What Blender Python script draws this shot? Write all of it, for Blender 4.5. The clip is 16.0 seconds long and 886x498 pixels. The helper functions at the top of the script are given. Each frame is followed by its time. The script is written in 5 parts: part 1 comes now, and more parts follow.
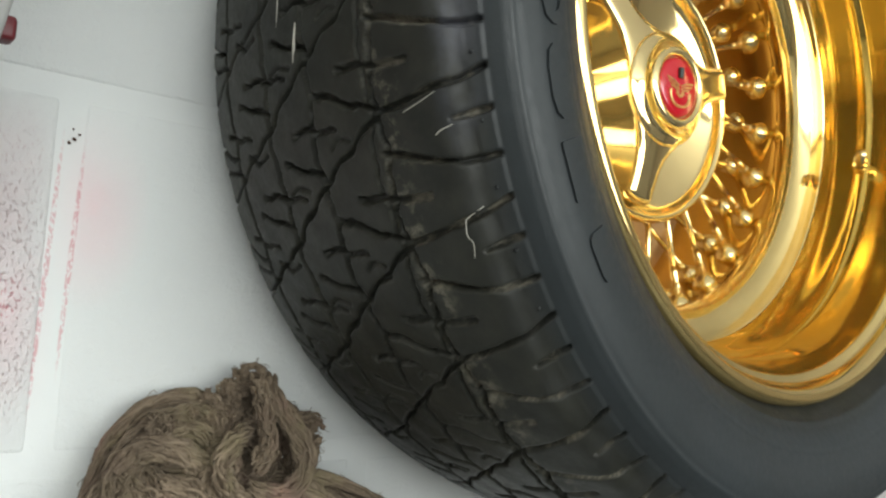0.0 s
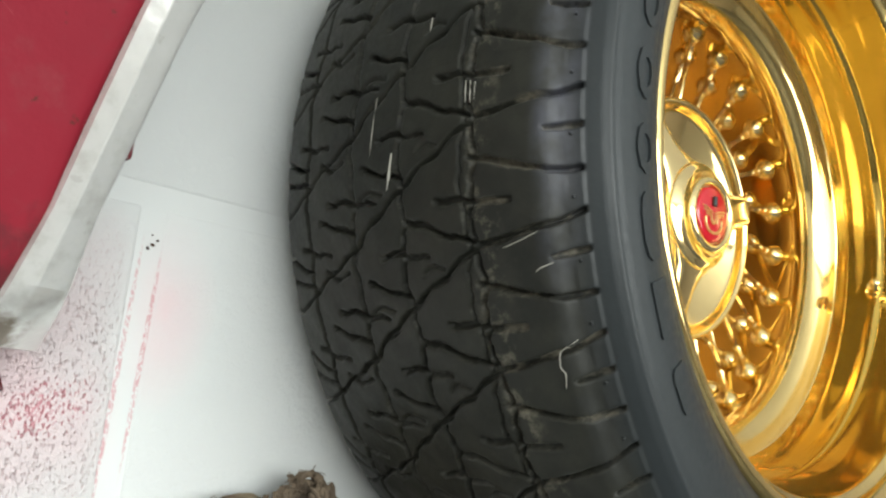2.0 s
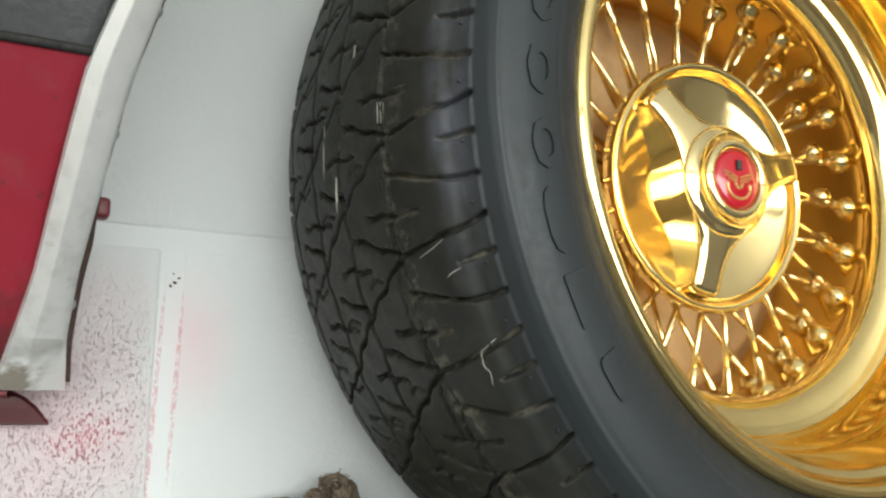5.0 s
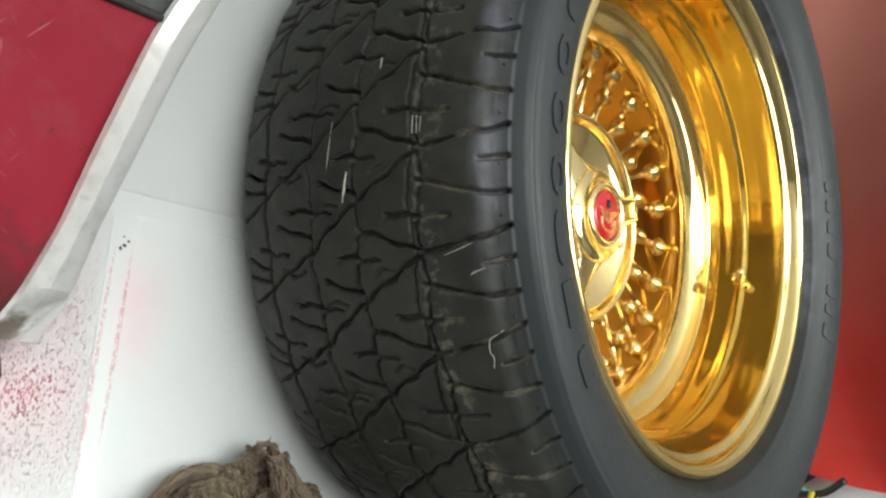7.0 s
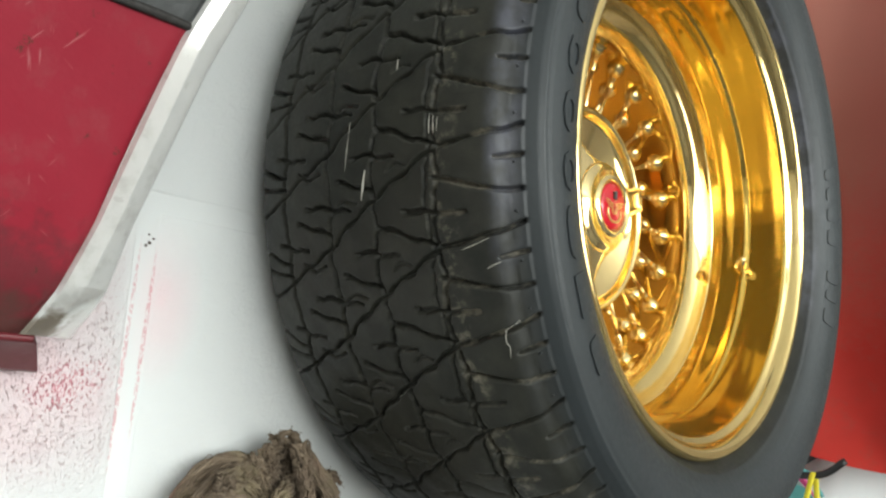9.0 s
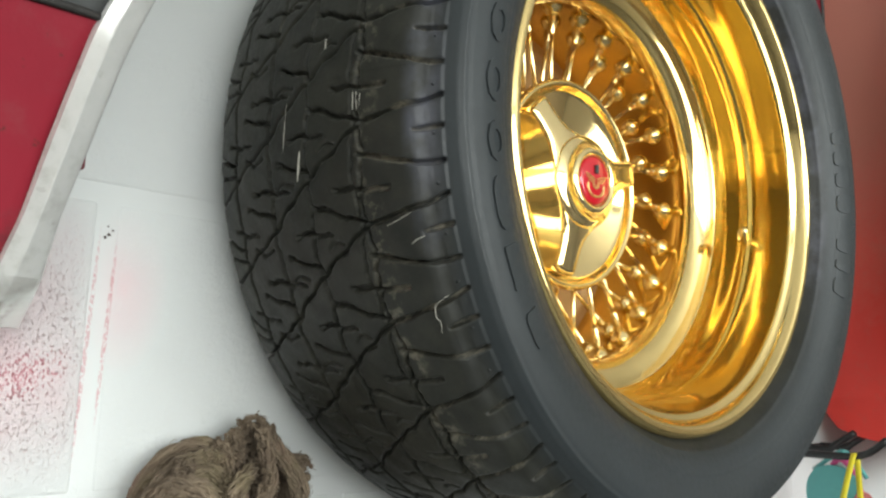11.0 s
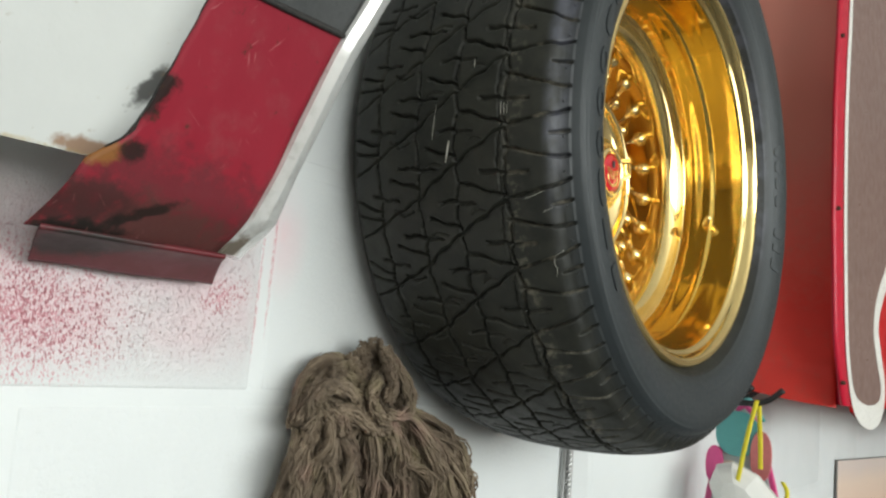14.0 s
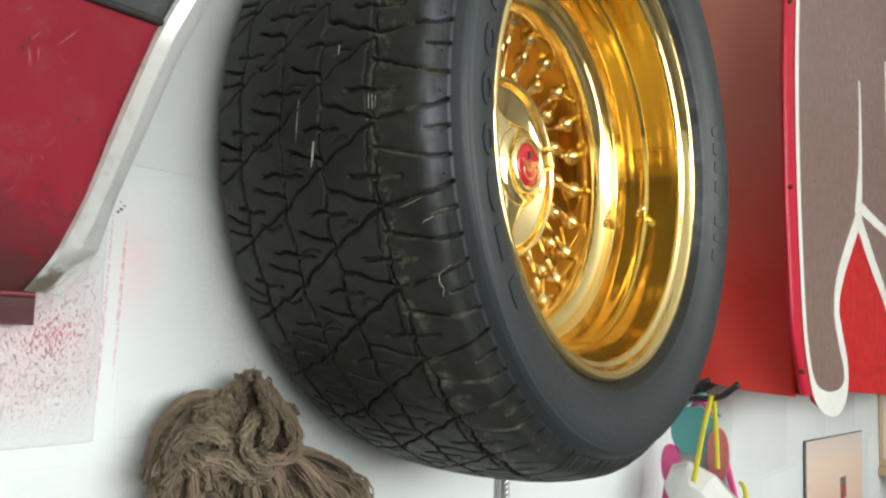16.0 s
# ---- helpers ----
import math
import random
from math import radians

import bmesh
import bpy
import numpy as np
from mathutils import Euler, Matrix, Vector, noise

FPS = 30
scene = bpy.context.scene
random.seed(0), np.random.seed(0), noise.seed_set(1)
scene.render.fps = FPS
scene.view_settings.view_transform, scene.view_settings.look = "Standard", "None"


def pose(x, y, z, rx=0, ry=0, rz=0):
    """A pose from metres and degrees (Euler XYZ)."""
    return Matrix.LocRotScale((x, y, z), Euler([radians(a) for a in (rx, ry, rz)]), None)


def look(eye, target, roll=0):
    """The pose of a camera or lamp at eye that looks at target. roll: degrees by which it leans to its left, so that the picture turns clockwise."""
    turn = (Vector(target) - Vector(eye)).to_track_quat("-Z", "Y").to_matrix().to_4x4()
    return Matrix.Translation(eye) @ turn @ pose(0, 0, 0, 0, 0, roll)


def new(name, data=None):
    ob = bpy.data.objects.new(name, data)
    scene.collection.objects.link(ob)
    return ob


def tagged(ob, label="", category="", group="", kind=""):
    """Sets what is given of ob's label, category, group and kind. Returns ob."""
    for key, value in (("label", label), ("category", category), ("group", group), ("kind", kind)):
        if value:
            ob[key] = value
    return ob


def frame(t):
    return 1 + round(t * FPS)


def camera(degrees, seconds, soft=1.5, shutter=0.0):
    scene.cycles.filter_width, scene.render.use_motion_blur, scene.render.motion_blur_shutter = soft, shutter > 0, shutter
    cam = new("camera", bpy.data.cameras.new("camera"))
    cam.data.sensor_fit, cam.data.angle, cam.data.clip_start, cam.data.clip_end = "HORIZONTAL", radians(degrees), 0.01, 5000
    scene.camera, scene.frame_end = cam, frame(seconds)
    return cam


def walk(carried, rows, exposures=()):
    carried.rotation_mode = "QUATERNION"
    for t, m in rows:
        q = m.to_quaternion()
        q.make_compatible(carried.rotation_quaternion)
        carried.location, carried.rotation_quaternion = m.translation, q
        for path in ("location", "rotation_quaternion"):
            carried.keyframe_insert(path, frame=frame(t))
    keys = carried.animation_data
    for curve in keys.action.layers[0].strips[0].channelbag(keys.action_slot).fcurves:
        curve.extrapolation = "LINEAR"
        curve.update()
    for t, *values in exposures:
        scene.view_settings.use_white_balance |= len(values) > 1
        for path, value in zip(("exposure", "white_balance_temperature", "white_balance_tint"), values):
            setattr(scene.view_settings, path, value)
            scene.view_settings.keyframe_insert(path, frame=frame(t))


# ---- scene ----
cam = camera(55.18, 16.0, soft=2.4)
# seconds, eye in metres, turn in degrees
ROWS = [
    (0.0, -0.4762, -0.2553, 1.4276, 94.99, -3.61, -39.09),
    (0.5, -0.5053, -0.2398, 1.4407, 98.10, -4.17, -41.40),
    (1.0, -0.5311, -0.2284, 1.4428, 99.96, -5.09, -43.67),
    (1.5, -0.5420, -0.2266, 1.4416, 100.59, -5.41, -44.62),
    (2.0, -0.5357, -0.2346, 1.4410, 100.66, -5.77, -41.97),
    (2.5, -0.5062, -0.2648, 1.4536, 99.19, -4.96, -36.03),
    (3.0, -0.4501, -0.2892, 1.4656, 98.70, -2.57, -29.32),
    (3.5, -0.4006, -0.3182, 1.4712, 98.79, -1.07, -23.50),
    (4.0, -0.3824, -0.3424, 1.4662, 98.62, -0.27, -20.72),
    (6.5, -0.5991, -0.2764, 1.4477, 99.37, -3.67, -46.49),
    (7.0, -0.6117, -0.2746, 1.4410, 99.49, -4.73, -48.95),
    (7.5, -0.6282, -0.2814, 1.4357, 99.18, -5.65, -49.34),
    (8.0, -0.6372, -0.2762, 1.4405, 98.79, -5.33, -49.79),
    (8.5, -0.6353, -0.2778, 1.4418, 98.60, -4.53, -49.48),
    (11.0, -0.5698, -0.3357, 1.4360, 97.99, -2.50, -43.34),
    (11.5, -0.5248, -0.4010, 1.4310, 96.59, -1.97, -38.24),
    (12.0, -0.5098, -0.4343, 1.4199, 95.61, -1.33, -35.92),
    (12.5, -0.5309, -0.4562, 1.3780, 98.32, -0.96, -35.72),
    (13.0, -0.5721, -0.4068, 1.3610, 99.82, -2.83, -39.70),
    (13.5, -0.7246, -0.3538, 1.3730, 98.50, -2.76, -46.67),
    (14.0, -0.8272, -0.3314, 1.3882, 97.03, -4.31, -52.43),
    (14.5, -0.8261, -0.3247, 1.3981, 96.64, -4.88, -56.52),
    (15.0, -0.7844, -0.3474, 1.4095, 96.42, -4.61, -56.12),
    (15.5, -0.7488, -0.3443, 1.4111, 96.25, -3.57, -55.10),
    (16.0, -0.7070, -0.3308, 1.4282, 95.90, -1.65, -53.68),
]
walk(cam, [(t, pose(x, y, z, rx, ry, rz)) for t, x, y, z, rx, ry, rz in ROWS],
     exposures=[(0.0, 0.05), (1.5, 0.34), (2.0, 0.34), (2.5, 0.20), (4.0, 0.07), (7.0, 0.36), (8.5, 0.38), (11.0, 0.26), (12.5, -0.07), (14.0, 0.08), (15.0, 0.12), (16.0, 0.23)])

# ---- light ----
world = bpy.data.worlds.new("world")
scene.world = world
world.use_nodes = True
wn = world.node_tree
sky = wn.nodes.new("ShaderNodeTexSky")
sky.sky_type, sky.sun_disc = "NISHITA", False
sky.sun_elevation, sky.sun_rotation = radians(48), radians(200)
wn.links.new(sky.outputs[0], wn.nodes["Background"].inputs[0])
wn.nodes["Background"].inputs[1].default_value = 0.12

# Daylight that falls in through the wide opening.
day = bpy.data.lights.new("opening_daylight", "AREA")
day.shape, day.size, day.size_y, day.energy, day.color = "RECTANGLE", 6.0, 1.36, 192.0, (0.940, 0.985, 0.950)
day_ob = new("opening_daylight", day)
day_ob.matrix_world = look((-0.45, -3.90, 1.92), (-0.45, 0, 1.92))

# ---- materials ----
def nodes_of(name):
    m = bpy.data.materials.new(name)
    m.use_nodes = True
    return m, m.node_tree, m.node_tree.nodes["Principled BSDF"]


def add(nt, kind, **values):
    n = nt.nodes.new(kind)
    for key, v in values.items():
        if key in n.inputs:
            n.inputs[key].default_value = v
    return n


def noise_node(nt, scale, detail=4.0, rough=0.55, vector=None):
    n = add(nt, "ShaderNodeTexNoise", Scale=scale, Detail=detail, Roughness=rough)
    if vector is None:
        vector = nt.nodes.new("ShaderNodeTexCoord").outputs["Object"]
    nt.links.new(vector, n.inputs["Vector"])
    return n.outputs["Fac"]


def ramp(nt, fac, stops):
    n = nt.nodes.new("ShaderNodeValToRGB")
    el = n.color_ramp.elements
    while len(el) < len(stops):
        el.new(0.5)
    for e, (p, c) in zip(el, stops):
        e.position, e.color = p, (*c, 1) if len(c) == 3 else c
    nt.links.new(fac, n.inputs[0])
    return n.outputs[0]


def grey(nt, fac, a, b, lo=0.0, hi=1.0):
    n = nt.nodes.new("ShaderNodeMapRange")
    n.inputs[1].default_value, n.inputs[2].default_value = a, b
    n.inputs[3].default_value, n.inputs[4].default_value = lo, hi
    nt.links.new(fac, n.inputs[0])
    return n.outputs[0]


def mix(nt, fac, a, b, how="MIX"):
    n = nt.nodes.new("ShaderNodeMix")
    n.data_type, n.blend_type = "RGBA", how
    for sock, v in ((n.inputs[0], fac), (n.inputs[6], a), (n.inputs[7], b)):
        if isinstance(v, (int, float)):
            sock.default_value = v
        elif isinstance(v, tuple):
            sock.default_value = (*v, 1)
        else:
            nt.links.new(v, sock)
    return n.outputs[2]


def maths(nt, op, a, b=0.0, c=0.0):
    n = nt.nodes.new("ShaderNodeMath")
    n.operation = op
    for sock, v in zip(n.inputs, (a, b, c)):
        if isinstance(v, (int, float)):
            sock.default_value = v
        else:
            nt.links.new(v, sock)
    return n.outputs[0]


def bump(nt, b, height, distance, strength=1.0):
    n = add(nt, "ShaderNodeBump", Distance=distance, Strength=strength)
    nt.links.new(height, n.inputs["Height"])
    if b.inputs["Normal"].links:
        nt.links.new(b.inputs["Normal"].links[0].from_socket, n.inputs["Normal"])
    nt.links.new(n.outputs[0], b.inputs["Normal"])


def paint(name, colour, worn, rough=0.4, metal=0.0, scale=18.0, bumpy=0.0004, spread=0.12, coat=0.0):
    """A surface with two scales of colour variation, uneven gloss and fine relief."""
    m, nt, b = nodes_of(name)
    big = noise_node(nt, scale * 0.35, 3)
    small = noise_node(nt, scale * 6, 5)
    fac = maths(nt, "ADD", maths(nt, "MULTIPLY", big, 0.65), maths(nt, "MULTIPLY", small, 0.35))
    nt.links.new(ramp(nt, fac, [(0.32, colour), (0.62, tuple(c * (1 - spread) for c in colour)), (0.78, worn)]), b.inputs["Base Color"])
    nt.links.new(grey(nt, small, 0.3, 0.7, rough * 0.8, min(1.0, rough * 1.25)), b.inputs["Roughness"])
    b.inputs["Metallic"].default_value = metal
    if coat:
        b.inputs["Coat Weight"].default_value, b.inputs["Coat Roughness"].default_value = coat, 0.08
    if bumpy:
        bump(nt, b, small, bumpy)
    return m


def blob(nt, x, z, rx, rz, turn=0.0):
    """1 inside an ellipse round (x, z) of the wall, fading to 0 at its rim; turn: degrees."""
    g = nt.nodes.new("ShaderNodeNewGeometry")
    s = nt.nodes.new("ShaderNodeSeparateXYZ")
    nt.links.new(g.outputs["Position"], s.inputs[0])
    dx, dz = maths(nt, "SUBTRACT", s.outputs[0], x), maths(nt, "SUBTRACT", s.outputs[2], z)
    c, w = math.cos(radians(turn)), math.sin(radians(turn))
    u = maths(nt, "DIVIDE", maths(nt, "ADD", maths(nt, "MULTIPLY", dx, c), maths(nt, "MULTIPLY", dz, w)), rx)
    v = maths(nt, "DIVIDE", maths(nt, "SUBTRACT", maths(nt, "MULTIPLY", dz, c), maths(nt, "MULTIPLY", dx, w)), rz)
    d = maths(nt, "SQRT", maths(nt, "ADD", maths(nt, "MULTIPLY", u, u), maths(nt, "MULTIPLY", v, v)))
    return grey(nt, d, 1.0, 0.0)


def block_paint(name, pitted):
    """White painted block with red overspray: speckles and a pink haze, both on one stretch of the wall."""
    m, nt, b = nodes_of(name)
    pos = nt.nodes.new("ShaderNodeNewGeometry").outputs["Position"]
    cloud = noise_node(nt, 9, 3, vector=pos)
    fine = noise_node(nt, 560, 4, 0.6, pos)
    pits = noise_node(nt, 900, 3, 0.7, pos)
    base = ramp(nt, cloud, [(0.3, (0.728, 0.748, 0.742)), (0.7, (0.688, 0.708, 0.704))])
    patchy = grey(nt, noise_node(nt, 24, 4, vector=pos), 0.3, 0.7, 0.5, 1.2)
    tall = nt.nodes.new("ShaderNodeMapping")
    tall.inputs["Scale"].default_value = (1.0, 1.0, 0.5)
    nt.links.new(pos, tall.inputs["Vector"])
    drops = noise_node(nt, 760, 3, 0.6, tall.outputs[0])
    at = nt.nodes.new("ShaderNodeSeparateXYZ")
    nt.links.new(pos, at.inputs[0])
    own = maths(nt, "MULTIPLY", grey(nt, maths(nt, "ADD", at.outputs[0], maths(nt, "MULTIPLY", cloud, 0.010)), -0.3440, -0.3640), grey(nt, maths(nt, "SUBTRACT", at.outputs[2], maths(nt, "MULTIPLY", patchy, 0.012)), 1.332, 1.372))
    # the open-pored block that the spray gun pointed at
    near = maths(nt, "MULTIPLY", own, maths(nt, "MAXIMUM", maths(nt, "MULTIPLY", blob(nt, -0.560, 1.405, 0.165, 0.095), 1.25), maths(nt, "MULTIPLY", blob(nt, -0.435, 1.430, 0.155, 0.120), 0.95)))
    hot = maths(nt, "MAXIMUM", maths(nt, "MULTIPLY", blob(nt, -0.555, 1.395, 0.110, 0.065), 1.0), maths(nt, "MULTIPLY", blob(nt, -0.392, 1.420, 0.036, 0.020, 20), 0.9))
    spray = maths(nt, "MULTIPLY", near, patchy)
    haze = maths(nt, "MAXIMUM", spray, maths(nt, "MULTIPLY", maths(nt, "MULTIPLY", blob(nt, -0.335, 1.478, 0.032, 0.058), patchy), 0.7))
    amount = 0.75 if pitted > 0.5 else 0.55
    base = mix(nt, maths(nt, "MINIMUM", maths(nt, "MULTIPLY", haze, amount), 0.55), base, (0.84, 0.53, 0.57))
    if pitted > 0.5:
        # dark red overspray under the white sheet, with the sheet's shadow in the colour
        base = mix(nt, maths(nt, "MULTIPLY", blob(nt, -0.660, 1.462, 0.110, 0.055), 0.9), base, (0.26, 0.085, 0.075))
        pores = maths(nt, "MULTIPLY", grey(nt, maths(nt, "ADD", drops, maths(nt, "MULTIPLY", near, 0.050)), 0.610, 0.665), grey(nt, near, 0.05, 0.30))
        base = mix(nt, maths(nt, "MULTIPLY", pores, 0.34), base, (0.50, 0.27, 0.28))
        speck = maths(nt, "MULTIPLY", grey(nt, maths(nt, "ADD", maths(nt, "MULTIPLY", drops, 0.7), maths(nt, "ADD", maths(nt, "MULTIPLY", fine, 0.3), maths(nt, "MULTIPLY", hot, 0.14))), 0.575, 0.650), grey(nt, hot, 0.02, 0.35))
        base = mix(nt, maths(nt, "MULTIPLY", speck, 0.55), base, (0.66, 0.075, 0.14))
    # paint dust caught along the edges of the upright joint
    lines = maths(nt, "MAXIMUM", blob(nt, -0.3565, 1.440, 0.0017, 0.085, -1.5), blob(nt, -0.3445, 1.450, 0.0017, 0.068, -1.5))
    lines = maths(nt, "MULTIPLY", grey(nt, lines, 0.0, 0.35), grey(nt, drops, 0.42, 0.56))
    base = mix(nt, maths(nt, "MULTIPLY", lines, 0.55), base, (0.56, 0.12, 0.16))
    dirt = grey(nt, noise_node(nt, 60, 5, 0.7, pos), 0.66, 0.80, 0.0, 0.22)
    nt.links.new(mix(nt, dirt, base, (0.45, 0.42, 0.38)), b.inputs["Base Color"])
    b.inputs["Roughness"].default_value = 0.5
    relief = maths(nt, "ADD", noise_node(nt, 190, 4, 0.6, pos), maths(nt, "MULTIPLY", pits, 0.5))
    relief = maths(nt, "SUBTRACT", maths(nt, "MULTIPLY", relief, maths(nt, "ADD", 0.6, maths(nt, "MULTIPLY", near, 1.0))), maths(nt, "MULTIPLY", grey(nt, drops, 0.56, 0.68), maths(nt, "MULTIPLY", near, 1.1)))
    bump(nt, b, relief, 0.0020 * pitted, 0.8)
    return m


def rubber():
    m, nt, b = nodes_of("tyre_rubber")
    co = nt.nodes.new("ShaderNodeTexCoord").outputs["Object"]
    s = nt.nodes.new("ShaderNodeSeparateXYZ")
    nt.links.new(co, s.inputs[0])
    y = s.outputs[1]
    big, fine = noise_node(nt, 14, 4, vector=co), noise_node(nt, 260, 4, 0.65, co)
    col = ramp(nt, big, [(0.3, (0.0142, 0.0150, 0.0124)), (0.7, (0.0262, 0.0266, 0.0206))])
    # brown dust that clings to the edges of the blocks
    edge = nt.nodes.new("ShaderNodeAttribute")
    edge.attribute_name = "edge_dust"
    cling = maths(nt, "MULTIPLY", edge.outputs["Fac"], grey(nt, noise_node(nt, 30, 5, 0.7, co), 0.44, 0.66, 0.0, 0.55))
    col = mix(nt, cling, col, (0.080, 0.075, 0.056))
    # dusty brown dirt packed along the rain grooves
    dust = None
    for g in (0.038, 0.082, 0.1215):
        d = maths(nt, "ABSOLUTE", maths(nt, "SUBTRACT", y, g))
        band = grey(nt, d, 0.0065, 0.0015)
        dust = band if dust is None else maths(nt, "MAXIMUM", dust, band)
    dust = maths(nt, "MULTIPLY", maths(nt, "MULTIPLY", dust, edge.outputs["Fac"]), grey(nt, noise_node(nt, 38, 5, 0.65, co), 0.42, 0.64, 0.0, 0.5))
    col = mix(nt, dust, col, (0.104, 0.096, 0.072))
    # pale dried mud beside the outer groove
    mud = maths(nt, "MULTIPLY", grey(nt, maths(nt, "ABSOLUTE", maths(nt, "SUBTRACT", y, 0.031)), 0.011, 0.003), grey(nt, noise_node(nt, 62, 6, 0.75, co), 0.51, 0.64, 0.0, 0.8))
    col = mix(nt, mud, col, (0.160, 0.146, 0.110))
    # dried mud packed into the grooves near the shoulder
    sunk = nt.nodes.new("ShaderNodeAttribute")
    sunk.attribute_name = "groove"
    packed = maths(nt, "MULTIPLY", maths(nt, "MULTIPLY", sunk.outputs["Fac"], grey(nt, y, 0.040, 0.026)), grey(nt, noise_node(nt, 48, 5, 0.7, co), 0.47, 0.60, 0.0, 0.9))
    col = mix(nt, packed, col, (0.185, 0.168, 0.130))
    tread = grey(nt, y, -0.010, 0.002)
    film = maths(nt, "MULTIPLY", tread, grey(nt, noise_node(nt, 55, 5, 0.7, co), 0.45, 0.72, 0.0, 0.32))
    col = mix(nt, film, col, (0.052, 0.050, 0.038))
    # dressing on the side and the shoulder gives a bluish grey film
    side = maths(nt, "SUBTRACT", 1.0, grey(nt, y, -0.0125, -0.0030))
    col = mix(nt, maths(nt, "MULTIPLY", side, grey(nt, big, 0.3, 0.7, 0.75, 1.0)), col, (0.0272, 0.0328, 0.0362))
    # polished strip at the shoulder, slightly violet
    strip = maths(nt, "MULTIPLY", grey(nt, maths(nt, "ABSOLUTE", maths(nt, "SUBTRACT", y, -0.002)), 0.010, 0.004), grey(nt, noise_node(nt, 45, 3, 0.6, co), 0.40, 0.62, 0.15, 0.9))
    # the strip fades out downwards, with an uneven edge
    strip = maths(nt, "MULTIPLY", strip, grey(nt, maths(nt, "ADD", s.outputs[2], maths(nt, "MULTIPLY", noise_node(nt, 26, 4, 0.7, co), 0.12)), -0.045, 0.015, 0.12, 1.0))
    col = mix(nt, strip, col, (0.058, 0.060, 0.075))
    nt.links.new(col, b.inputs["Base Color"])
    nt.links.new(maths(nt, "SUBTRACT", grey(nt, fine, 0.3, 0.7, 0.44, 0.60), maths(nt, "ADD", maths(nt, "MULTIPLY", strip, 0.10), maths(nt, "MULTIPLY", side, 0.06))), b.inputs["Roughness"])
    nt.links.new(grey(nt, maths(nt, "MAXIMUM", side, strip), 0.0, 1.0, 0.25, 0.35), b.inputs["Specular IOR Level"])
    bump(nt, b, fine, 0.0004, 0.4)
    return m


def gold(name, colour=(0.93, 0.625, 0.150), rough=0.05):
    m, nt, b = nodes_of(name)
    smudge = noise_node(nt, 30, 5, 0.65)
    fine = noise_node(nt, 300, 3, 0.6)
    nt.links.new(mix(nt, grey(nt, smudge, 0.4, 0.75), colour, tuple(c * 0.9 for c in colour)), b.inputs["Base Color"])
    nt.links.new(maths(nt, "ADD", grey(nt, smudge, 0.35, 0.75, rough, rough * 2.1), maths(nt, "MULTIPLY", fine, 0.012)), b.inputs["Roughness"])
    b.inputs["Metallic"].default_value = 0.95
    bump(nt, b, noise_node(nt, 22, 2), 0.0010, 0.18)
    return m


def yarn():
    m, nt, b = nodes_of("mop_yarn")
    r = nt.nodes.new("ShaderNodeNewGeometry").outputs["Random Per Island"]
    co = nt.nodes.new("ShaderNodeTexCoord").outputs["Object"]
    fine = noise_node(nt, 420, 4, 0.7, co)
    big = noise_node(nt, 20, 3, 0.6, co)
    c = ramp(nt, r, [(0.0, (0.118, 0.084, 0.054)), (0.5, (0.190, 0.142, 0.096)), (1.0, (0.285, 0.218, 0.150))])
    c = mix(nt, grey(nt, noise_node(nt, 34, 3, 0.6, co), 0.52, 0.66, 0.0, 0.6), c, (0.235, 0.200, 0.105))
    c = mix(nt, grey(nt, noise_node(nt, 27, 2, 0.5, co), 0.54, 0.68, 0.0, 0.55), c, (0.270, 0.150, 0.125))
    c = mix(nt, grey(nt, big, 0.42, 0.62, 0.0, 0.75), c, (0.086, 0.062, 0.042))
    nt.links.new(mix(nt, grey(nt, fine, 0.4, 0.7, 0.0, 0.4), c, (0.24, 0.185, 0.135)), b.inputs["Base Color"])
    b.inputs["Roughness"].default_value = 0.95
    bump(nt, b, fine, 0.0012, 1.0)
    return m


def red_paint(name, colour, dull, rough, scratches=0.35, coat=0.3):
    m, nt, b = nodes_of(name)
    big, mid, fine = noise_node(nt, 7, 3), noise_node(nt, 36, 5, 0.7), noise_node(nt, 240, 3)
    col = ramp(nt, big, [(0.3, colour), (0.72, tuple(c * 0.82 for c in colour))])
    col = mix(nt, grey(nt, mid, 0.52, 0.80, 0.0, scratches), col, dull)
    nt.links.new(col, b.inputs["Base Color"])
    nt.links.new(grey(nt, mid, 0.3, 0.75, rough, rough * 1.9), b.inputs["Roughness"])
    b.inputs["Coat Weight"].default_value, b.inputs["Coat Roughness"].default_value = coat, rough * 0.8
    b.inputs["Specular IOR Level"].default_value = 0.35
    bump(nt, b, fine, 0.0003, 0.5)
    return m


def stained_or_tinted(m, marks, ragged=0.28):
    """Soot, rust, grime or a painted-in reflection, ragged in outline, on a painted sheet: (x, z, half width, half
    height, turn, colour, strength).
    """
    nt = m.node_tree
    b = nt.nodes["Principled BSDF"]
    col = b.inputs["Base Color"].links[0].from_socket
    pos = nt.nodes.new("ShaderNodeNewGeometry").outputs["Position"]
    rag = grey(nt, noise_node(nt, 95, 5, 0.65, pos), 0.3, 0.7, -ragged, ragged)
    for x, z, rx, rz, turn, colour, strength in marks:
        f = grey(nt, maths(nt, "ADD", blob(nt, x, z, rx, rz, turn), rag), 0.22, 0.62, 0.0, strength)
        col = mix(nt, f, col, colour)
    nt.links.new(col, b.inputs["Base Color"])
    return m


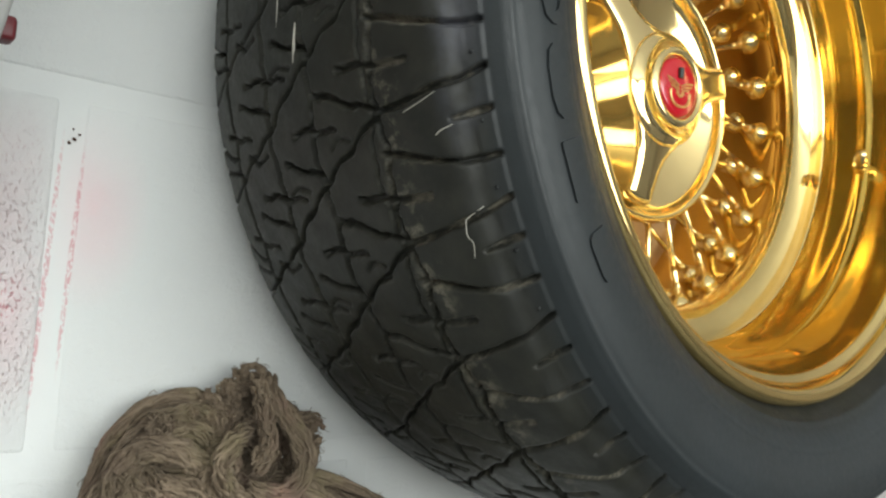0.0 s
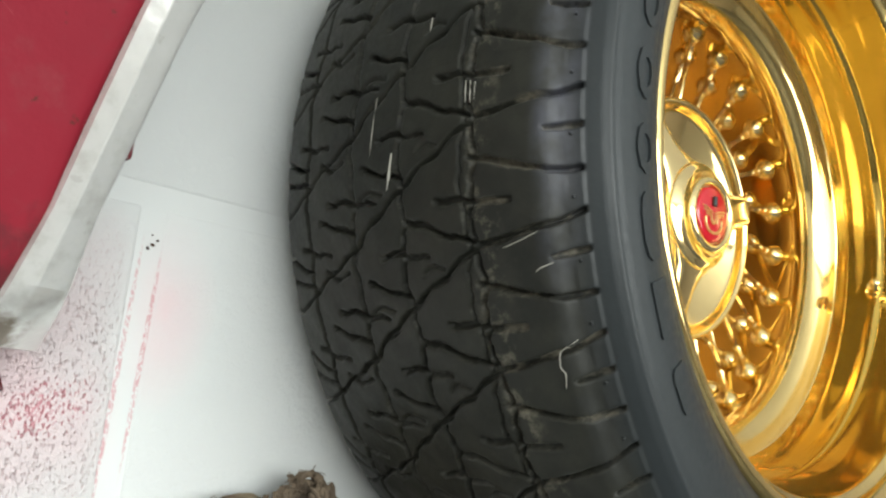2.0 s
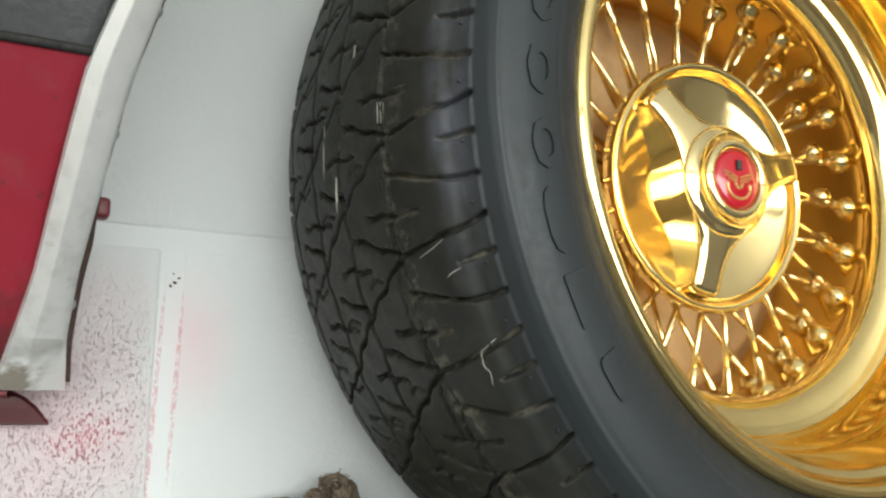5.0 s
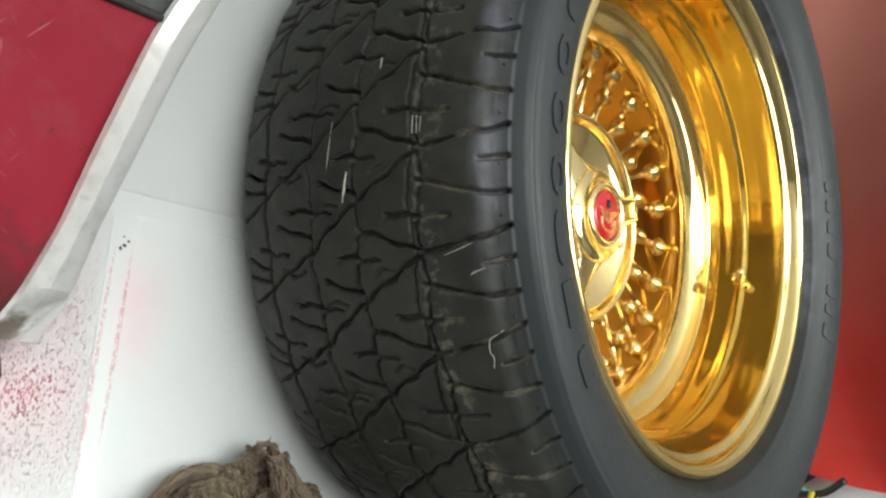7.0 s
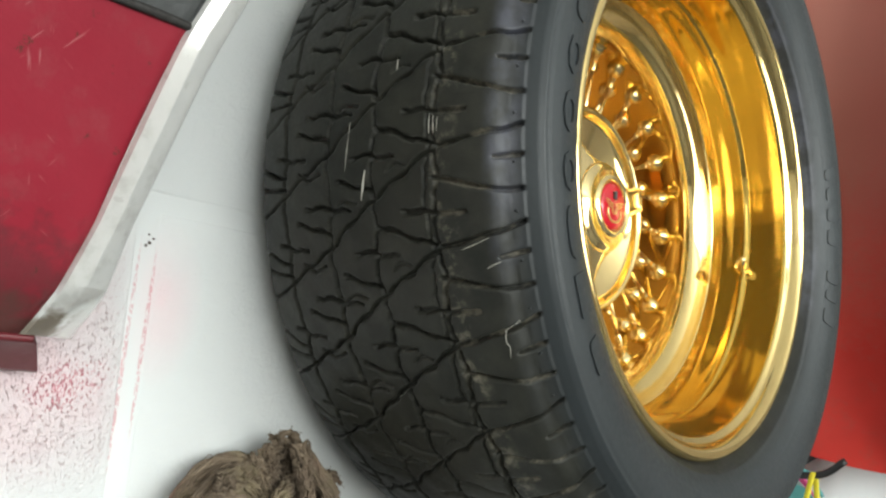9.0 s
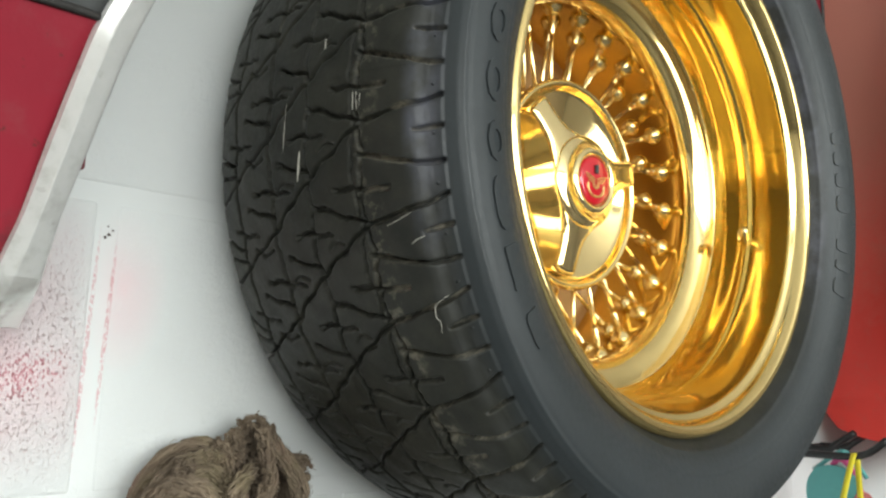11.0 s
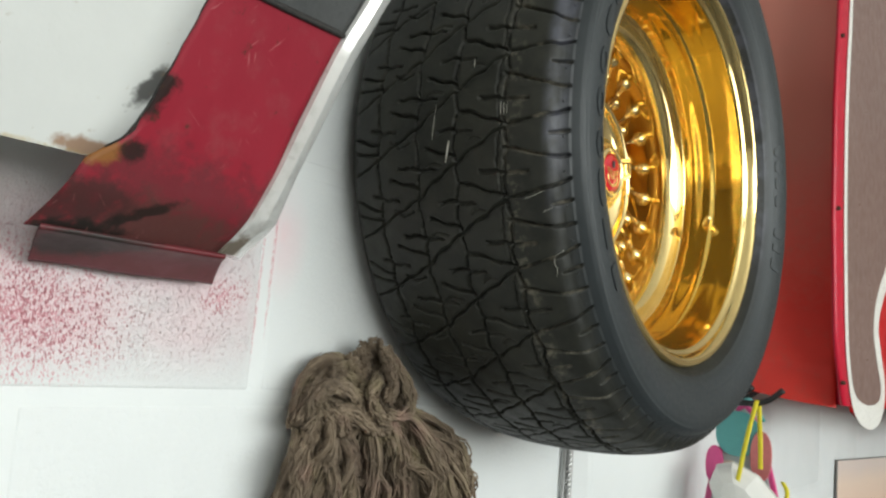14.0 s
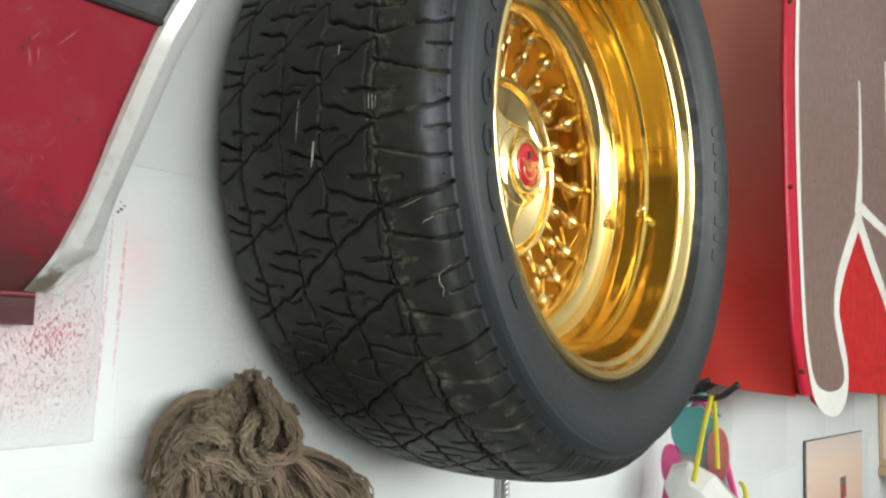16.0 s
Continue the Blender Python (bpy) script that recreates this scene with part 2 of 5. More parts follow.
def flecks(m, colour, amount):
    """Short pale scuffs and scratches, lying every way, on a worn sheet."""
    nt = m.node_tree
    b = nt.nodes["Principled BSDF"]
    col = b.inputs["Base Color"].links[0].from_socket
    pos = nt.nodes.new("ShaderNodeNewGeometry").outputs["Position"]
    for turn, seed in ((35, 0.0), (-50, 3.0), (75, 7.0)):
        mp = nt.nodes.new("ShaderNodeMapping")
        mp.inputs["Rotation"].default_value, mp.inputs["Location"].default_value = (0, radians(turn), 0), (seed, 0, seed)
        mp.vector_type = "TEXTURE"
        mp.inputs["Scale"].default_value = (1.0, 1.0, 0.11)
        nt.links.new(pos, mp.inputs["Vector"])
        f = grey(nt, noise_node(nt, 42, 2, 0.5, mp.outputs[0]), 0.72, 0.78, 0.0, amount)
        col = mix(nt, f, col, colour)
    nt.links.new(col, b.inputs["Base Color"])


def sunset():
    m, nt, b = nodes_of("print_sunset")
    s = nt.nodes.new("ShaderNodeSeparateXYZ")
    nt.links.new(nt.nodes.new("ShaderNodeTexCoord").outputs["Object"], s.inputs[0])
    f = maths(nt, "ADD", grey(nt, s.outputs[2], -0.30, 0.0), maths(nt, "MULTIPLY", noise_node(nt, 6, 3), 0.12))
    nt.links.new(ramp(nt, f, [(0.05, (0.66, 0.44, 0.42)), (0.5, (0.78, 0.54, 0.42)), (0.85, (0.82, 0.64, 0.52)), (1.0, (0.74, 0.62, 0.56))]), b.inputs["Base Color"])
    b.inputs["Roughness"].default_value = 0.35
    return m


BLOCK, MORTAR = block_paint("painted_block", 1.0), block_paint("painted_joint", 0.35)
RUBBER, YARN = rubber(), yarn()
GOLD, GOLD_PALE = gold("gold_plate"), gold("gold_plate_bright", (0.96, 0.77, 0.39), 0.045)
# Same plating as GOLD, with lip and step highlights put into the colour.
GOLD_LIT = gold("gold_lit_plate", (0.965, 0.745, 0.325), 0.05)
GOLD_SPOKE = gold("gold_spoke_plate", (0.96, 0.76, 0.37), 0.11)
GOLD_PLATE = gold("gold_brushed_plate", (0.96, 0.75, 0.36), 0.055)
BRONZE = paint("dull_bronze", (0.66, 0.42, 0.20), (0.50, 0.29, 0.13), 0.36, 0.6, 20, 0.0004, 0.15)
CHROME = paint("aged_bright_metal", (0.90, 0.895, 0.87), (0.46, 0.445, 0.40), 0.18, 0.4, 16, 0.0003, 0.16)
STEEL = paint("zinc_steel", (0.55, 0.55, 0.54), (0.34, 0.33, 0.31), 0.4, 0.8, 40)
RED = red_paint("faded_red_paint", (0.275, 0.019, 0.034), (0.25, 0.06, 0.065), 0.36, 0.6, 0.0)
RED.node_tree.nodes["Principled BSDF"].inputs["Specular IOR Level"].default_value = 0.16
RED_GLOSS = red_paint("glossy_red_paint", (0.50, 0.010, 0.013), (0.40, 0.03, 0.03), 0.30, 0.25, 0.0)
RED_GLOSS.node_tree.nodes["Principled BSDF"].inputs["Specular IOR Level"].default_value = 0.12
CRIMSON = red_paint("crimson_edge_paint", (0.50, 0.006, 0.030), (0.36, 0.02, 0.03), 0.28, 0.2, 0.0)
RED_SIDE_SHEEN = red_paint("hood_side_paint_sheen", (0.82, 0.060, 0.044), (0.50, 0.14, 0.10), 0.30, 0.45, 0.0)
stained_or_tinted(CHROME, [(-0.440, 1.450, 0.024, 0.016, 30, (0.16, 0.11, 0.06), 0.8), (-0.405, 1.478, 0.012, 0.012, 0, (0.25, 0.20, 0.13), 0.5)])
# Brown tint high on the hood side: the room's reflection put into the paint.
stained_or_tinted(RED_SIDE_SHEEN, [(0.75, 2.10, 1.2, 0.75, 0, (0.58, 0.240, 0.180), 0.9)], 0.03)
EMBLEM_RED = paint("emblem_red_enamel", (0.52, 0.010, 0.022), (0.42, 0.008, 0.016), 0.12, 0, 60, 0.0, 0.1, 0.6)
SOOT_C, RUST_C = (0.016, 0.014, 0.012), (0.24, 0.105, 0.03)
stained_or_tinted(RED, [(-0.500, 1.472, 0.150, 0.050, -3, (0.112, 0.024, 0.029), 0.7), (-0.500, 1.452, 0.130, 0.034, -3, (0.090, 0.038, 0.033), 0.85), (-0.560, 1.462, 0.050, 0.026, 12, (0.060, 0.022, 0.022), 0.8), (-0.540, 1.533, 0.026, 0.013, 55, SOOT_C, 0.95), (-0.562, 1.494, 0.024, 0.012, 25, RUST_C, 0.9), (-0.545, 1.498, 0.014, 0.010, 0, SOOT_C, 0.9),
              (-0.522, 1.462, 0.040, 0.0060, 26, SOOT_C, 0.85), (-0.555, 1.447, 0.050, 0.011, 5, SOOT_C, 0.95)])
BLACK_PRIMER = paint("dark_primer", (0.042, 0.044, 0.044), (0.11, 0.105, 0.10), 0.55, 0, 34, 0.0005)
flecks(RED, (0.46, 0.20, 0.20), 0.35)
flecks(BLACK_PRIMER, (0.34, 0.34, 0.33), 0.5)
SOOT = paint("scorched_metal", (0.020, 0.018, 0.016), (0.06, 0.035, 0.022), 0.75, 0, 50, 0.001)
RUST = paint("rusty_metal", (0.105, 0.048, 0.03), (0.22, 0.10, 0.04), 0.8, 0.2, 55, 0.0012, 0.4)
MAROON = red_paint("grimy_red_paint", (0.145, 0.017, 0.023), (0.10, 0.05, 0.04), 0.42, 0.6)
stained_or_tinted(MAROON, [(-0.548, 1.4415, 0.050, 0.014, 3, SOOT_C, 0.95), (-0.515, 1.4440, 0.040, 0.008, 8, SOOT_C, 0.7)], 0.18)
WHITE_METAL = paint("white_sheet_paint", (0.62, 0.63, 0.61), (0.54, 0.525, 0.48), 0.34, 0, 10, 0.0003, 0.05)
stained_or_tinted(WHITE_METAL, [(-0.5475, 1.534, 0.022, 0.009, 60, SOOT_C, 0.85), (-0.575, 1.493, 0.030, 0.008, 0, RUST_C, 0.8), (-0.70, 1.489, 0.16, 0.004, 0, (0.45, 0.33, 0.12), 0.8)])
FLAME_FILL = paint("brown_grey_flame_paint", (0.205, 0.130, 0.112), (0.25, 0.17, 0.15), 0.34, 0, 9, 0.0, 0.1)
FLAME_FILL.node_tree.nodes["Principled BSDF"].inputs["Specular IOR Level"].default_value = 0.22
PINSTRIPE = paint("white_pinstripe", (0.80, 0.78, 0.73), (0.68, 0.65, 0.6), 0.3, 0, 40, 0.0, 0.06)
BLACK = paint("black_wire_coating", (0.014, 0.014, 0.014), (0.04, 0.038, 0.035), 0.45, 0, 60)
YELLOW = paint("yellow_elastic", (0.78, 0.66, 0.03), (0.62, 0.50, 0.05), 0.7, 0, 120, 0.0003)
MASK = paint("white_filter_felt", (0.76, 0.75, 0.71), (0.62, 0.60, 0.55), 0.9, 0, 60, 0.0006, 0.06)
TEAL = paint("teal_plastic", (0.10, 0.37, 0.36), (0.18, 0.44, 0.42), 0.4, 0, 20)
PINK = paint("pink_plastic", (0.74, 0.09, 0.29), (0.66, 0.20, 0.34), 0.4, 0, 20)
CORAL = paint("printed_coral", (0.66, 0.20, 0.20), (0.70, 0.36, 0.28), 0.45, 0, 26, 0.0, 0.25)
PALE_PRINT = paint("pale_grey_print", (0.42, 0.46, 0.45), (0.52, 0.42, 0.42), 0.45, 0, 18, 0.0, 0.2)
CREAM = paint("printed_cream", (0.72, 0.58, 0.46), (0.60, 0.40, 0.34), 0.5, 0, 40, 0.0, 0.3)
PRINT = sunset()
PALE_WOOD = paint("pale_pine", (0.56, 0.40, 0.24), (0.42, 0.28, 0.15), 0.55, 0, 22)
DARK_WOOD = paint("dark_stained_wood", (0.055, 0.042, 0.032), (0.10, 0.08, 0.06), 0.45, 0, 22)
DRAWER_GREY = paint("grey_drawer_front", (0.15, 0.145, 0.135), (0.22, 0.2, 0.18), 0.5, 0, 30)
BLUE = paint("blue_tin", (0.02, 0.16, 0.50), (0.05, 0.25, 0.55), 0.25, 0, 30)
CONCRETE = paint("concrete_floor", (0.40, 0.39, 0.37), (0.27, 0.26, 0.25), 0.6, 0, 3, 0.002, 0.2)
FLOOR = paint("dark_oily_concrete", (0.065, 0.062, 0.058), (0.04, 0.038, 0.035), 0.55, 0, 3, 0.002, 0.25)
PLASTER = paint("white_ceiling_boards", (0.86, 0.85, 0.82), (0.78, 0.76, 0.72), 0.7, 0, 2, 0.001, 0.05)
SIDE_WALL = paint("pale_wall_paint", (0.72, 0.71, 0.69), (0.62, 0.60, 0.57), 0.6, 0, 2, 0.001, 0.1)
WEST_WALL = paint("worn_grey_wall_paint", (0.56, 0.53, 0.49), (0.44, 0.41, 0.37), 0.6, 0, 2, 0.001, 0.2)
EAST_WALL = paint("brownish_wall_paint", (0.34, 0.285, 0.24), (0.25, 0.20, 0.165), 0.6, 0, 2, 0.001, 0.2)

# ---- mesh helpers ----
def mesh_object(name, data, material, parent=None, label="", smooth=True):
    data.materials.append(material)
    if smooth:
        data.shade_smooth()
    ob = new(name, data)
    ob.parent = parent
    if label:
        ob["label"] = label
    return ob


def part(name, bm, material, parent=None, label="", smooth=True, sharp=None):
    data = bpy.data.meshes.new(name)
    bmesh.ops.recalc_face_normals(bm, faces=bm.faces)
    bm.to_mesh(data)
    bm.free()
    ob = mesh_object(name, data, material, parent, label, smooth)
    if smooth and sharp is not None:
        data.set_sharp_from_angle(angle=radians(sharp))
    return ob


def empty(name, x, y, z, label, category, group="", kind=""):
    ob = new(name)
    ob.location, ob.empty_display_size = (x, y, z), 0.05
    return tagged(ob, label, category, group, kind)


def settle(thing):
    """Parts that were built at their places in the room keep them under their thing."""
    for ob in thing.children:
        ob.matrix_parent_inverse = Matrix.Translation(-thing.location)


def grid_mesh(name, pts, close_u=False, close_v=False):
    """A mesh over an array of points (rows, columns, 3)."""
    nu, nv = pts.shape[:2]
    i = np.arange(nu * nv).reshape(nu, nv)
    a = np.concatenate([i, i[:1]]) if close_u else i
    a = np.concatenate([a, a[:, :1]], 1) if close_v else a
    quads = np.stack([a[:-1, :-1], a[1:, :-1], a[1:, 1:], a[:-1, 1:]], -1).reshape(-1, 4)
    data = bpy.data.meshes.new(name)
    data.from_pydata(pts.reshape(-1, 3), [], quads)
    return data


def lathe(name, profile, segments=160, closed=False):
    """Turned round the y axis; profile: (radius, y)."""
    p = np.array(profile, float)
    a = np.linspace(0, 2 * np.pi, segments, endpoint=False)
    pts = np.stack([p[None, :, 0] * np.cos(a)[:, None], np.broadcast_to(p[None, :, 1], (segments, len(p))), p[None, :, 0] * np.sin(a)[:, None]], -1)
    return grid_mesh(name, pts, close_u=True, close_v=closed)


def smooth_line(points, n):
    """n points along a Catmull-Rom curve through the points."""
    p = np.array(points, float)
    q = np.concatenate([[2 * p[0] - p[1]], p, [2 * p[-1] - p[-2]]])
    out = []
    for t in np.linspace(0, len(p) - 1 - 1e-9, n):
        k, u = int(t), t - int(t)
        a, b, c, d = q[k:k + 4]
        out.append(0.5 * (2 * b + (c - a) * u + (2 * a - 5 * b + 4 * c - d) * u * u + (3 * b - a - 3 * c + d) * u ** 3))
    return np.array(out)


def tube_points(path, radius, sides=8):
    """Rings of points round a path."""
    path = np.array(path, float)
    t = np.gradient(path, axis=0)
    t /= np.linalg.norm(t, axis=1)[:, None] + 1e-12
    ref = np.array([0.0, 0.0, 1.0]) if abs(t[:, 2]).mean() < 0.8 else np.array([1.0, 0.0, 0.0])
    u = np.cross(t, ref)
    u /= np.linalg.norm(u, axis=1)[:, None] + 1e-12
    v = np.cross(t, u)
    a = np.linspace(0, 2 * np.pi, sides, endpoint=False)
    r = np.broadcast_to(radius, (len(path),))[:, None, None]
    return path[:, None, :] + r * (np.cos(a)[None, :, None] * u[:, None, :] + np.sin(a)[None, :, None] * v[:, None, :])


def tube(name, path, radius, sides=8, caps=True):
    pts = tube_points(path, radius, sides)
    if caps:
        pts = np.concatenate([np.repeat(pts[:1].mean(1, keepdims=True), sides, 1), pts, np.repeat(pts[-1:].mean(1, keepdims=True), sides, 1)])
    return grid_mesh(name, pts, close_v=True)


def box(sx, sy, sz, bevel=0.0, at=(0, 0, 0), segments=2):
    bm = bmesh.new()
    bmesh.ops.create_cube(bm, size=1.0)
    bmesh.ops.scale(bm, vec=(sx, sy, sz), verts=bm.verts)
    if bevel:
        bmesh.ops.bevel(bm, geom=bm.edges[:], offset=bevel, segments=segments, affect="EDGES", profile=0.5)
    bmesh.ops.translate(bm, vec=at, verts=bm.verts)
    return bm


def plate(outline, place, thickness, normal, bevel=0.0):
    """A plate over a flat outline: place(u, v) gives the point, normal the way in which it grows thick."""
    bm = bmesh.new()
    face = bm.faces.new([bm.verts.new(place(u, v)) for u, v in outline])
    got = bmesh.ops.extrude_face_region(bm, geom=[face])
    verts = [g for g in got["geom"] if isinstance(g, bmesh.types.BMVert)]
    bmesh.ops.translate(bm, vec=Vector(normal) * thickness, verts=verts)
    if bevel:
        bmesh.ops.bevel(bm, geom=bm.edges[:], offset=bevel, segments=2, affect="EDGES")
    bmesh.ops.triangulate(bm, faces=[f for f in bm.faces if len(f.verts) > 4])
    return bm


WALL_Y = 0.2313
AXLE = 1.6

# ---- the room ----
def slab(name, x0, x1, y0, y1, z0, z1, material, label, category, bevel=0.0):
    ob = part(name, box(x1 - x0, y1 - y0, z1 - z0, bevel, ((x0 + x1) / 2, (y0 + y1) / 2, (z0 + z1) / 2)), material, None, "", False)
    return tagged(ob, label, category, kind="structure")


slab("floor", -3.9, 4.6, -4.0, 0.45, -0.12, 0.0, FLOOR, "worn grey concrete garage floor", "floor")
slab("ceiling", -3.9, 4.6, -4.0, 0.45, 2.75, 2.87, PLASTER, "plain white boarded garage ceiling", "ceiling")
slab("wall_west", -4.02, -3.9, -4.0, 0.45, 0.0, 2.75, WEST_WALL, "plain worn grey garage side wall", "wall")
slab("wall_east", 4.6, 4.72, -4.0, 0.45, 0.0, 2.75, EAST_WALL, "plain brownish painted garage side wall", "wall")
slab("wall_south_a", -4.02, -3.60, -4.12, -4.0, 0.0, 2.75, SIDE_WALL, "plain pale wall beside the wide opening", "wall")
slab("wall_south_b", 2.60, 4.72, -4.12, -4.0, 0.0, 2.75, SIDE_WALL, "plain pale wall beside the wide opening", "wall")
slab("wall_south_lintel", -3.60, 2.60, -4.12, -4.0, 2.62, 2.75, SIDE_WALL, "plain pale lintel over the wide opening", "wall")
# The piece under the opening is unseen, added to cut off low daylight.
slab("wall_south_light_block", -3.60, 2.60, -4.12, -4.0, 0.0, 1.18, EAST_WALL, "unseen brownish wall that keeps low daylight out", "wall")
slab("ground", -60, 60, -120, -4.12, -0.14, -0.02, CONCRETE, "pale concrete driveway outside the garage", "ground")

# ---- the wheel ----
TREAD_MID = 0.102
PITCH = 360.0 / 32


def segment_depth(u, v, feature, width, depth):
    """Depth of a groove along a line of (y in mm, degrees), at places u (degrees) and v (mm); it repeats every pitch."""
    out = np.zeros(np.broadcast(u, v).shape)
    wig = 2 * np.pi * u / PITCH
    calm = np.clip((v - 28) / 16, 0.1, 1) * np.clip((176 - v) / 16, 0.1, 1)
    v = v + 0.6 * calm * np.sin(3 * wig + v * 0.11)
    u = u + (0.16 * np.sin(v * 0.30 + 0.6) + 0.03 * np.sin(v * 0.9 + wig)) * calm + 0.12 * np.sin(v * 0.16) * (1 - calm)
    for (va, ua), (vb, ub) in zip(feature, feature[1:]):
        for k in range(-3, 4):
            ax, ay = (ua + k * PITCH) * 5.2, va
            bx, by = (ub + k * PITCH) * 5.2, vb
            px, py = u * 5.2, v
            l2 = (bx - ax) ** 2 + (by - ay) ** 2
            t = np.clip(((px - ax) * (bx - ax) + (py - ay) * (by - ay)) / l2, 0, 1)
            d = np.hypot(px - ax - t * (bx - ax), py - ay - t * (by - ay))
            w = width * 0.5 * (0.95 + 0.26 * np.sin(px * 0.31 + py * 0.23) + 0.12 * np.sin(px * 0.8 - py * 0.6))
            out = np.maximum(out, depth * np.clip((w + 0.5 - d) / 0.7, 0, 1))
            out = np.maximum(out, 0.42 * np.clip(1 - (d - w) / 2.6, 0, 1) ** 2)      # worn, rounded block edges
    return out


GROOVES = [   # lines of (mm across the tread, degrees round it), width, depth
    ([(221, 23.6), (204, 22.6), (168, 20.2), (160, 19.2), (137, 17.2), (121, 15.8)], 1.5, 3.0),          # the long slanting groove, rib by rib
    ([(121, 15.8), (112, 14.4), (102, 13.0), (92, 11.9), (82, 10.6)], 1.7, 3.2),
    ([(82, 10.6), (70, 9.2), (60, 8.2), (50, 7.0), (40, 5.9), (35, 5.3)], 1.6, 3.2),
    ([(35, 5.2), (21, 4.9), (7, 4.4), (-5, 3.9), (-17, 3.1), (-22, 2.8)], 1.7, 4.2),
    ([(37, 8.7), (28, 9.0), (18, 9.7), (8, 10.3), (-2, 10.6), (-17, 10.6), (-22, 10.6)], 1.7, 4.0),      # shoulder
    ([(-1, 7.0), (-9, 6.8), (-17, 6.6), (-22, 6.5)], 1.8, 3.8),
    ([(80, 2.4), (70, 2.9), (60, 3.5), (50, 4.3), (38, 4.9)], 2.1, 3.4),                                 # level grooves of the ribs
    ([(112, 8.0), (97, 8.8), (81, 9.7)], 2.1, 3.4),
    ([(154, 1.3), (137, 2.1), (121, 2.9)], 2.1, 3.4),
    ([(205, 7.2), (186, 7.6), (168, 8.1)], 1.8, 3.2),
    ([(59, 0.9), (48, 1.15), (37, 1.3)], 2.2, 3.2),                                                      # sipes across the rain grooves
    ([(37, 1.35), (27, 1.5), (17, 1.6)], 1.9, 2.8),
    ([(100, 5.4), (92, 5.3), (82, 5.5)], 2.2, 3.2),
    ([(82, 5.6), (74, 5.7), (65, 6.0)], 1.6, 2.4),
    ([(144, -0.5), (134, -0.5), (123, -0.2)], 2.2, 3.2),
    ([(123, -0.2), (112, 0.1), (101, 0.2)], 1.7, 2.6),
    ([(178, 3.8), (162, 4.4), (145, 4.8)], 1.8, 2.8),
    ([(152, 6.6), (142, 7.2), (130, 6.9)], 1.4, 2.0),
    ([(70, 7.4), (63, 6.8), (56, 6.9)], 1.2, 1.4),
    ([(113, 10.9), (104, 10.4), (96, 10.6)], 1.2, 1.6),
]
# the side at the wall is the same pattern turned half round
GROOVES += [([(204 - v, 4.0 - a) for v, a in f], w, d) for f, w, d in GROOVES[4:6]]


def tyre_mesh():
    per, pitches = 88, 32
    prof = smooth_line([(0.2030, 0.0100), (0.2075, 0.0030), (0.2150, -0.0065), (0.2260, -0.0140), (0.2380, -0.0185), (0.2490, -0.0203), (0.2570, -0.0200), (0.2620, -0.0192), (0.2690, -0.0165),
                        (0.2725, -0.0125), (0.2755, -0.0075), (0.2800, -0.0025), (0.2850, 0.0010), (0.2885, 0.0060), (0.2920, 0.0170), (0.2958, 0.0330), (0.2984, 0.0520), (0.3000, 0.0760), (0.3006, TREAD_MID)], 600)
    far = np.stack([prof[-2::-1, 0], TREAD_MID + (TREAD_MID - prof[-2::-1, 1]) * 1.03], -1)
    prof = np.concatenate([prof, far])
    arc = np.concatenate([[0], np.cumsum(np.linalg.norm(np.diff(prof, axis=0), axis=1))])
    mid = arc[599]
    s = arc - mid
    edge = 0.1195
    want = np.concatenate([np.linspace(-mid, -edge, 84, endpoint=False), np.linspace(-edge, edge, 290), np.linspace(edge, mid, 14)[1:]])
    r, y = np.interp(want, s, prof[:, 0]), np.interp(want, s, prof[:, 1])
    tr, ty = np.gradient(r), np.gradient(y)
    ln = np.hypot(tr, ty)
    nr, ny = ty / ln, -tr / ln        # outward normal of the profile
    v = want * 1000 + TREAD_MID * 1000
    u = np.arange(per) * PITCH / per
    depth = np.zeros((per, len(v)))
    for f, w, d in GROOVES:
        depth = np.maximum(depth, segment_depth(u[:, None], v[None, :], f, w * 1.22, d * 1.3))
    for g, w, d in ((36, 2.6, 3.6), (41.5, 1.5, 2.2), (82, 2.7, 3.6), (121.5, 2.7, 3.6), (168, 2.8, 3.6)):
        wave = 1.5 * np.sin(u[:, None] / PITCH * 2 * np.pi + 0.35 * g) + 0.6 * np.sin(u[:, None] / PITCH * 6 * np.pi + 2 * g) + 0.35 * np.sin(u[:, None] / PITCH * 14 * np.pi + g)
        depth = np.maximum(depth, d * np.clip((w * 0.5 + 0.55 - abs(v[None, :] - g - wave)) / 0.8, 0, 1))
    depth *= np.clip((np.abs(want) * -1000 + 119.6) / 1.2, 0, 1)[None, :]
    depth = np.tile(depth, (pitches, 1))
    sunk = np.clip((depth - 0.15) / 0.5, 0, 1)
    rim_dust = np.clip((depth - 0.12) / 0.3, 0, 1) * np.clip((1.3 - depth) / 0.7, 0, 1)
    a = np.arange(per * pitches) * 2 * np.pi / (per * pitches)
    # blocks are worn a little unevenly
    rng = np.random.default_rng(4)
    wear = np.interp(np.arange(per * pitches), np.arange(0, per * pitches + 1, per), rng.normal(0, 0.25, pitches + 1))
    depth = depth + (wear[:, None] * 0.6 + 0.18 * np.sin(a[:, None] * 61 + v[None, :] * 0.21)) * (np.abs(want) < 0.112)[None, :]
    depth = depth + (1.2 * np.clip((-want * 1000 - 119.0) / 0.7, 0, 1) * np.clip((r - 0.2665) / 0.004, 0, 1))[None, :]
    # moulded ring on the side, and the seam at the rim
    side = want < -edge
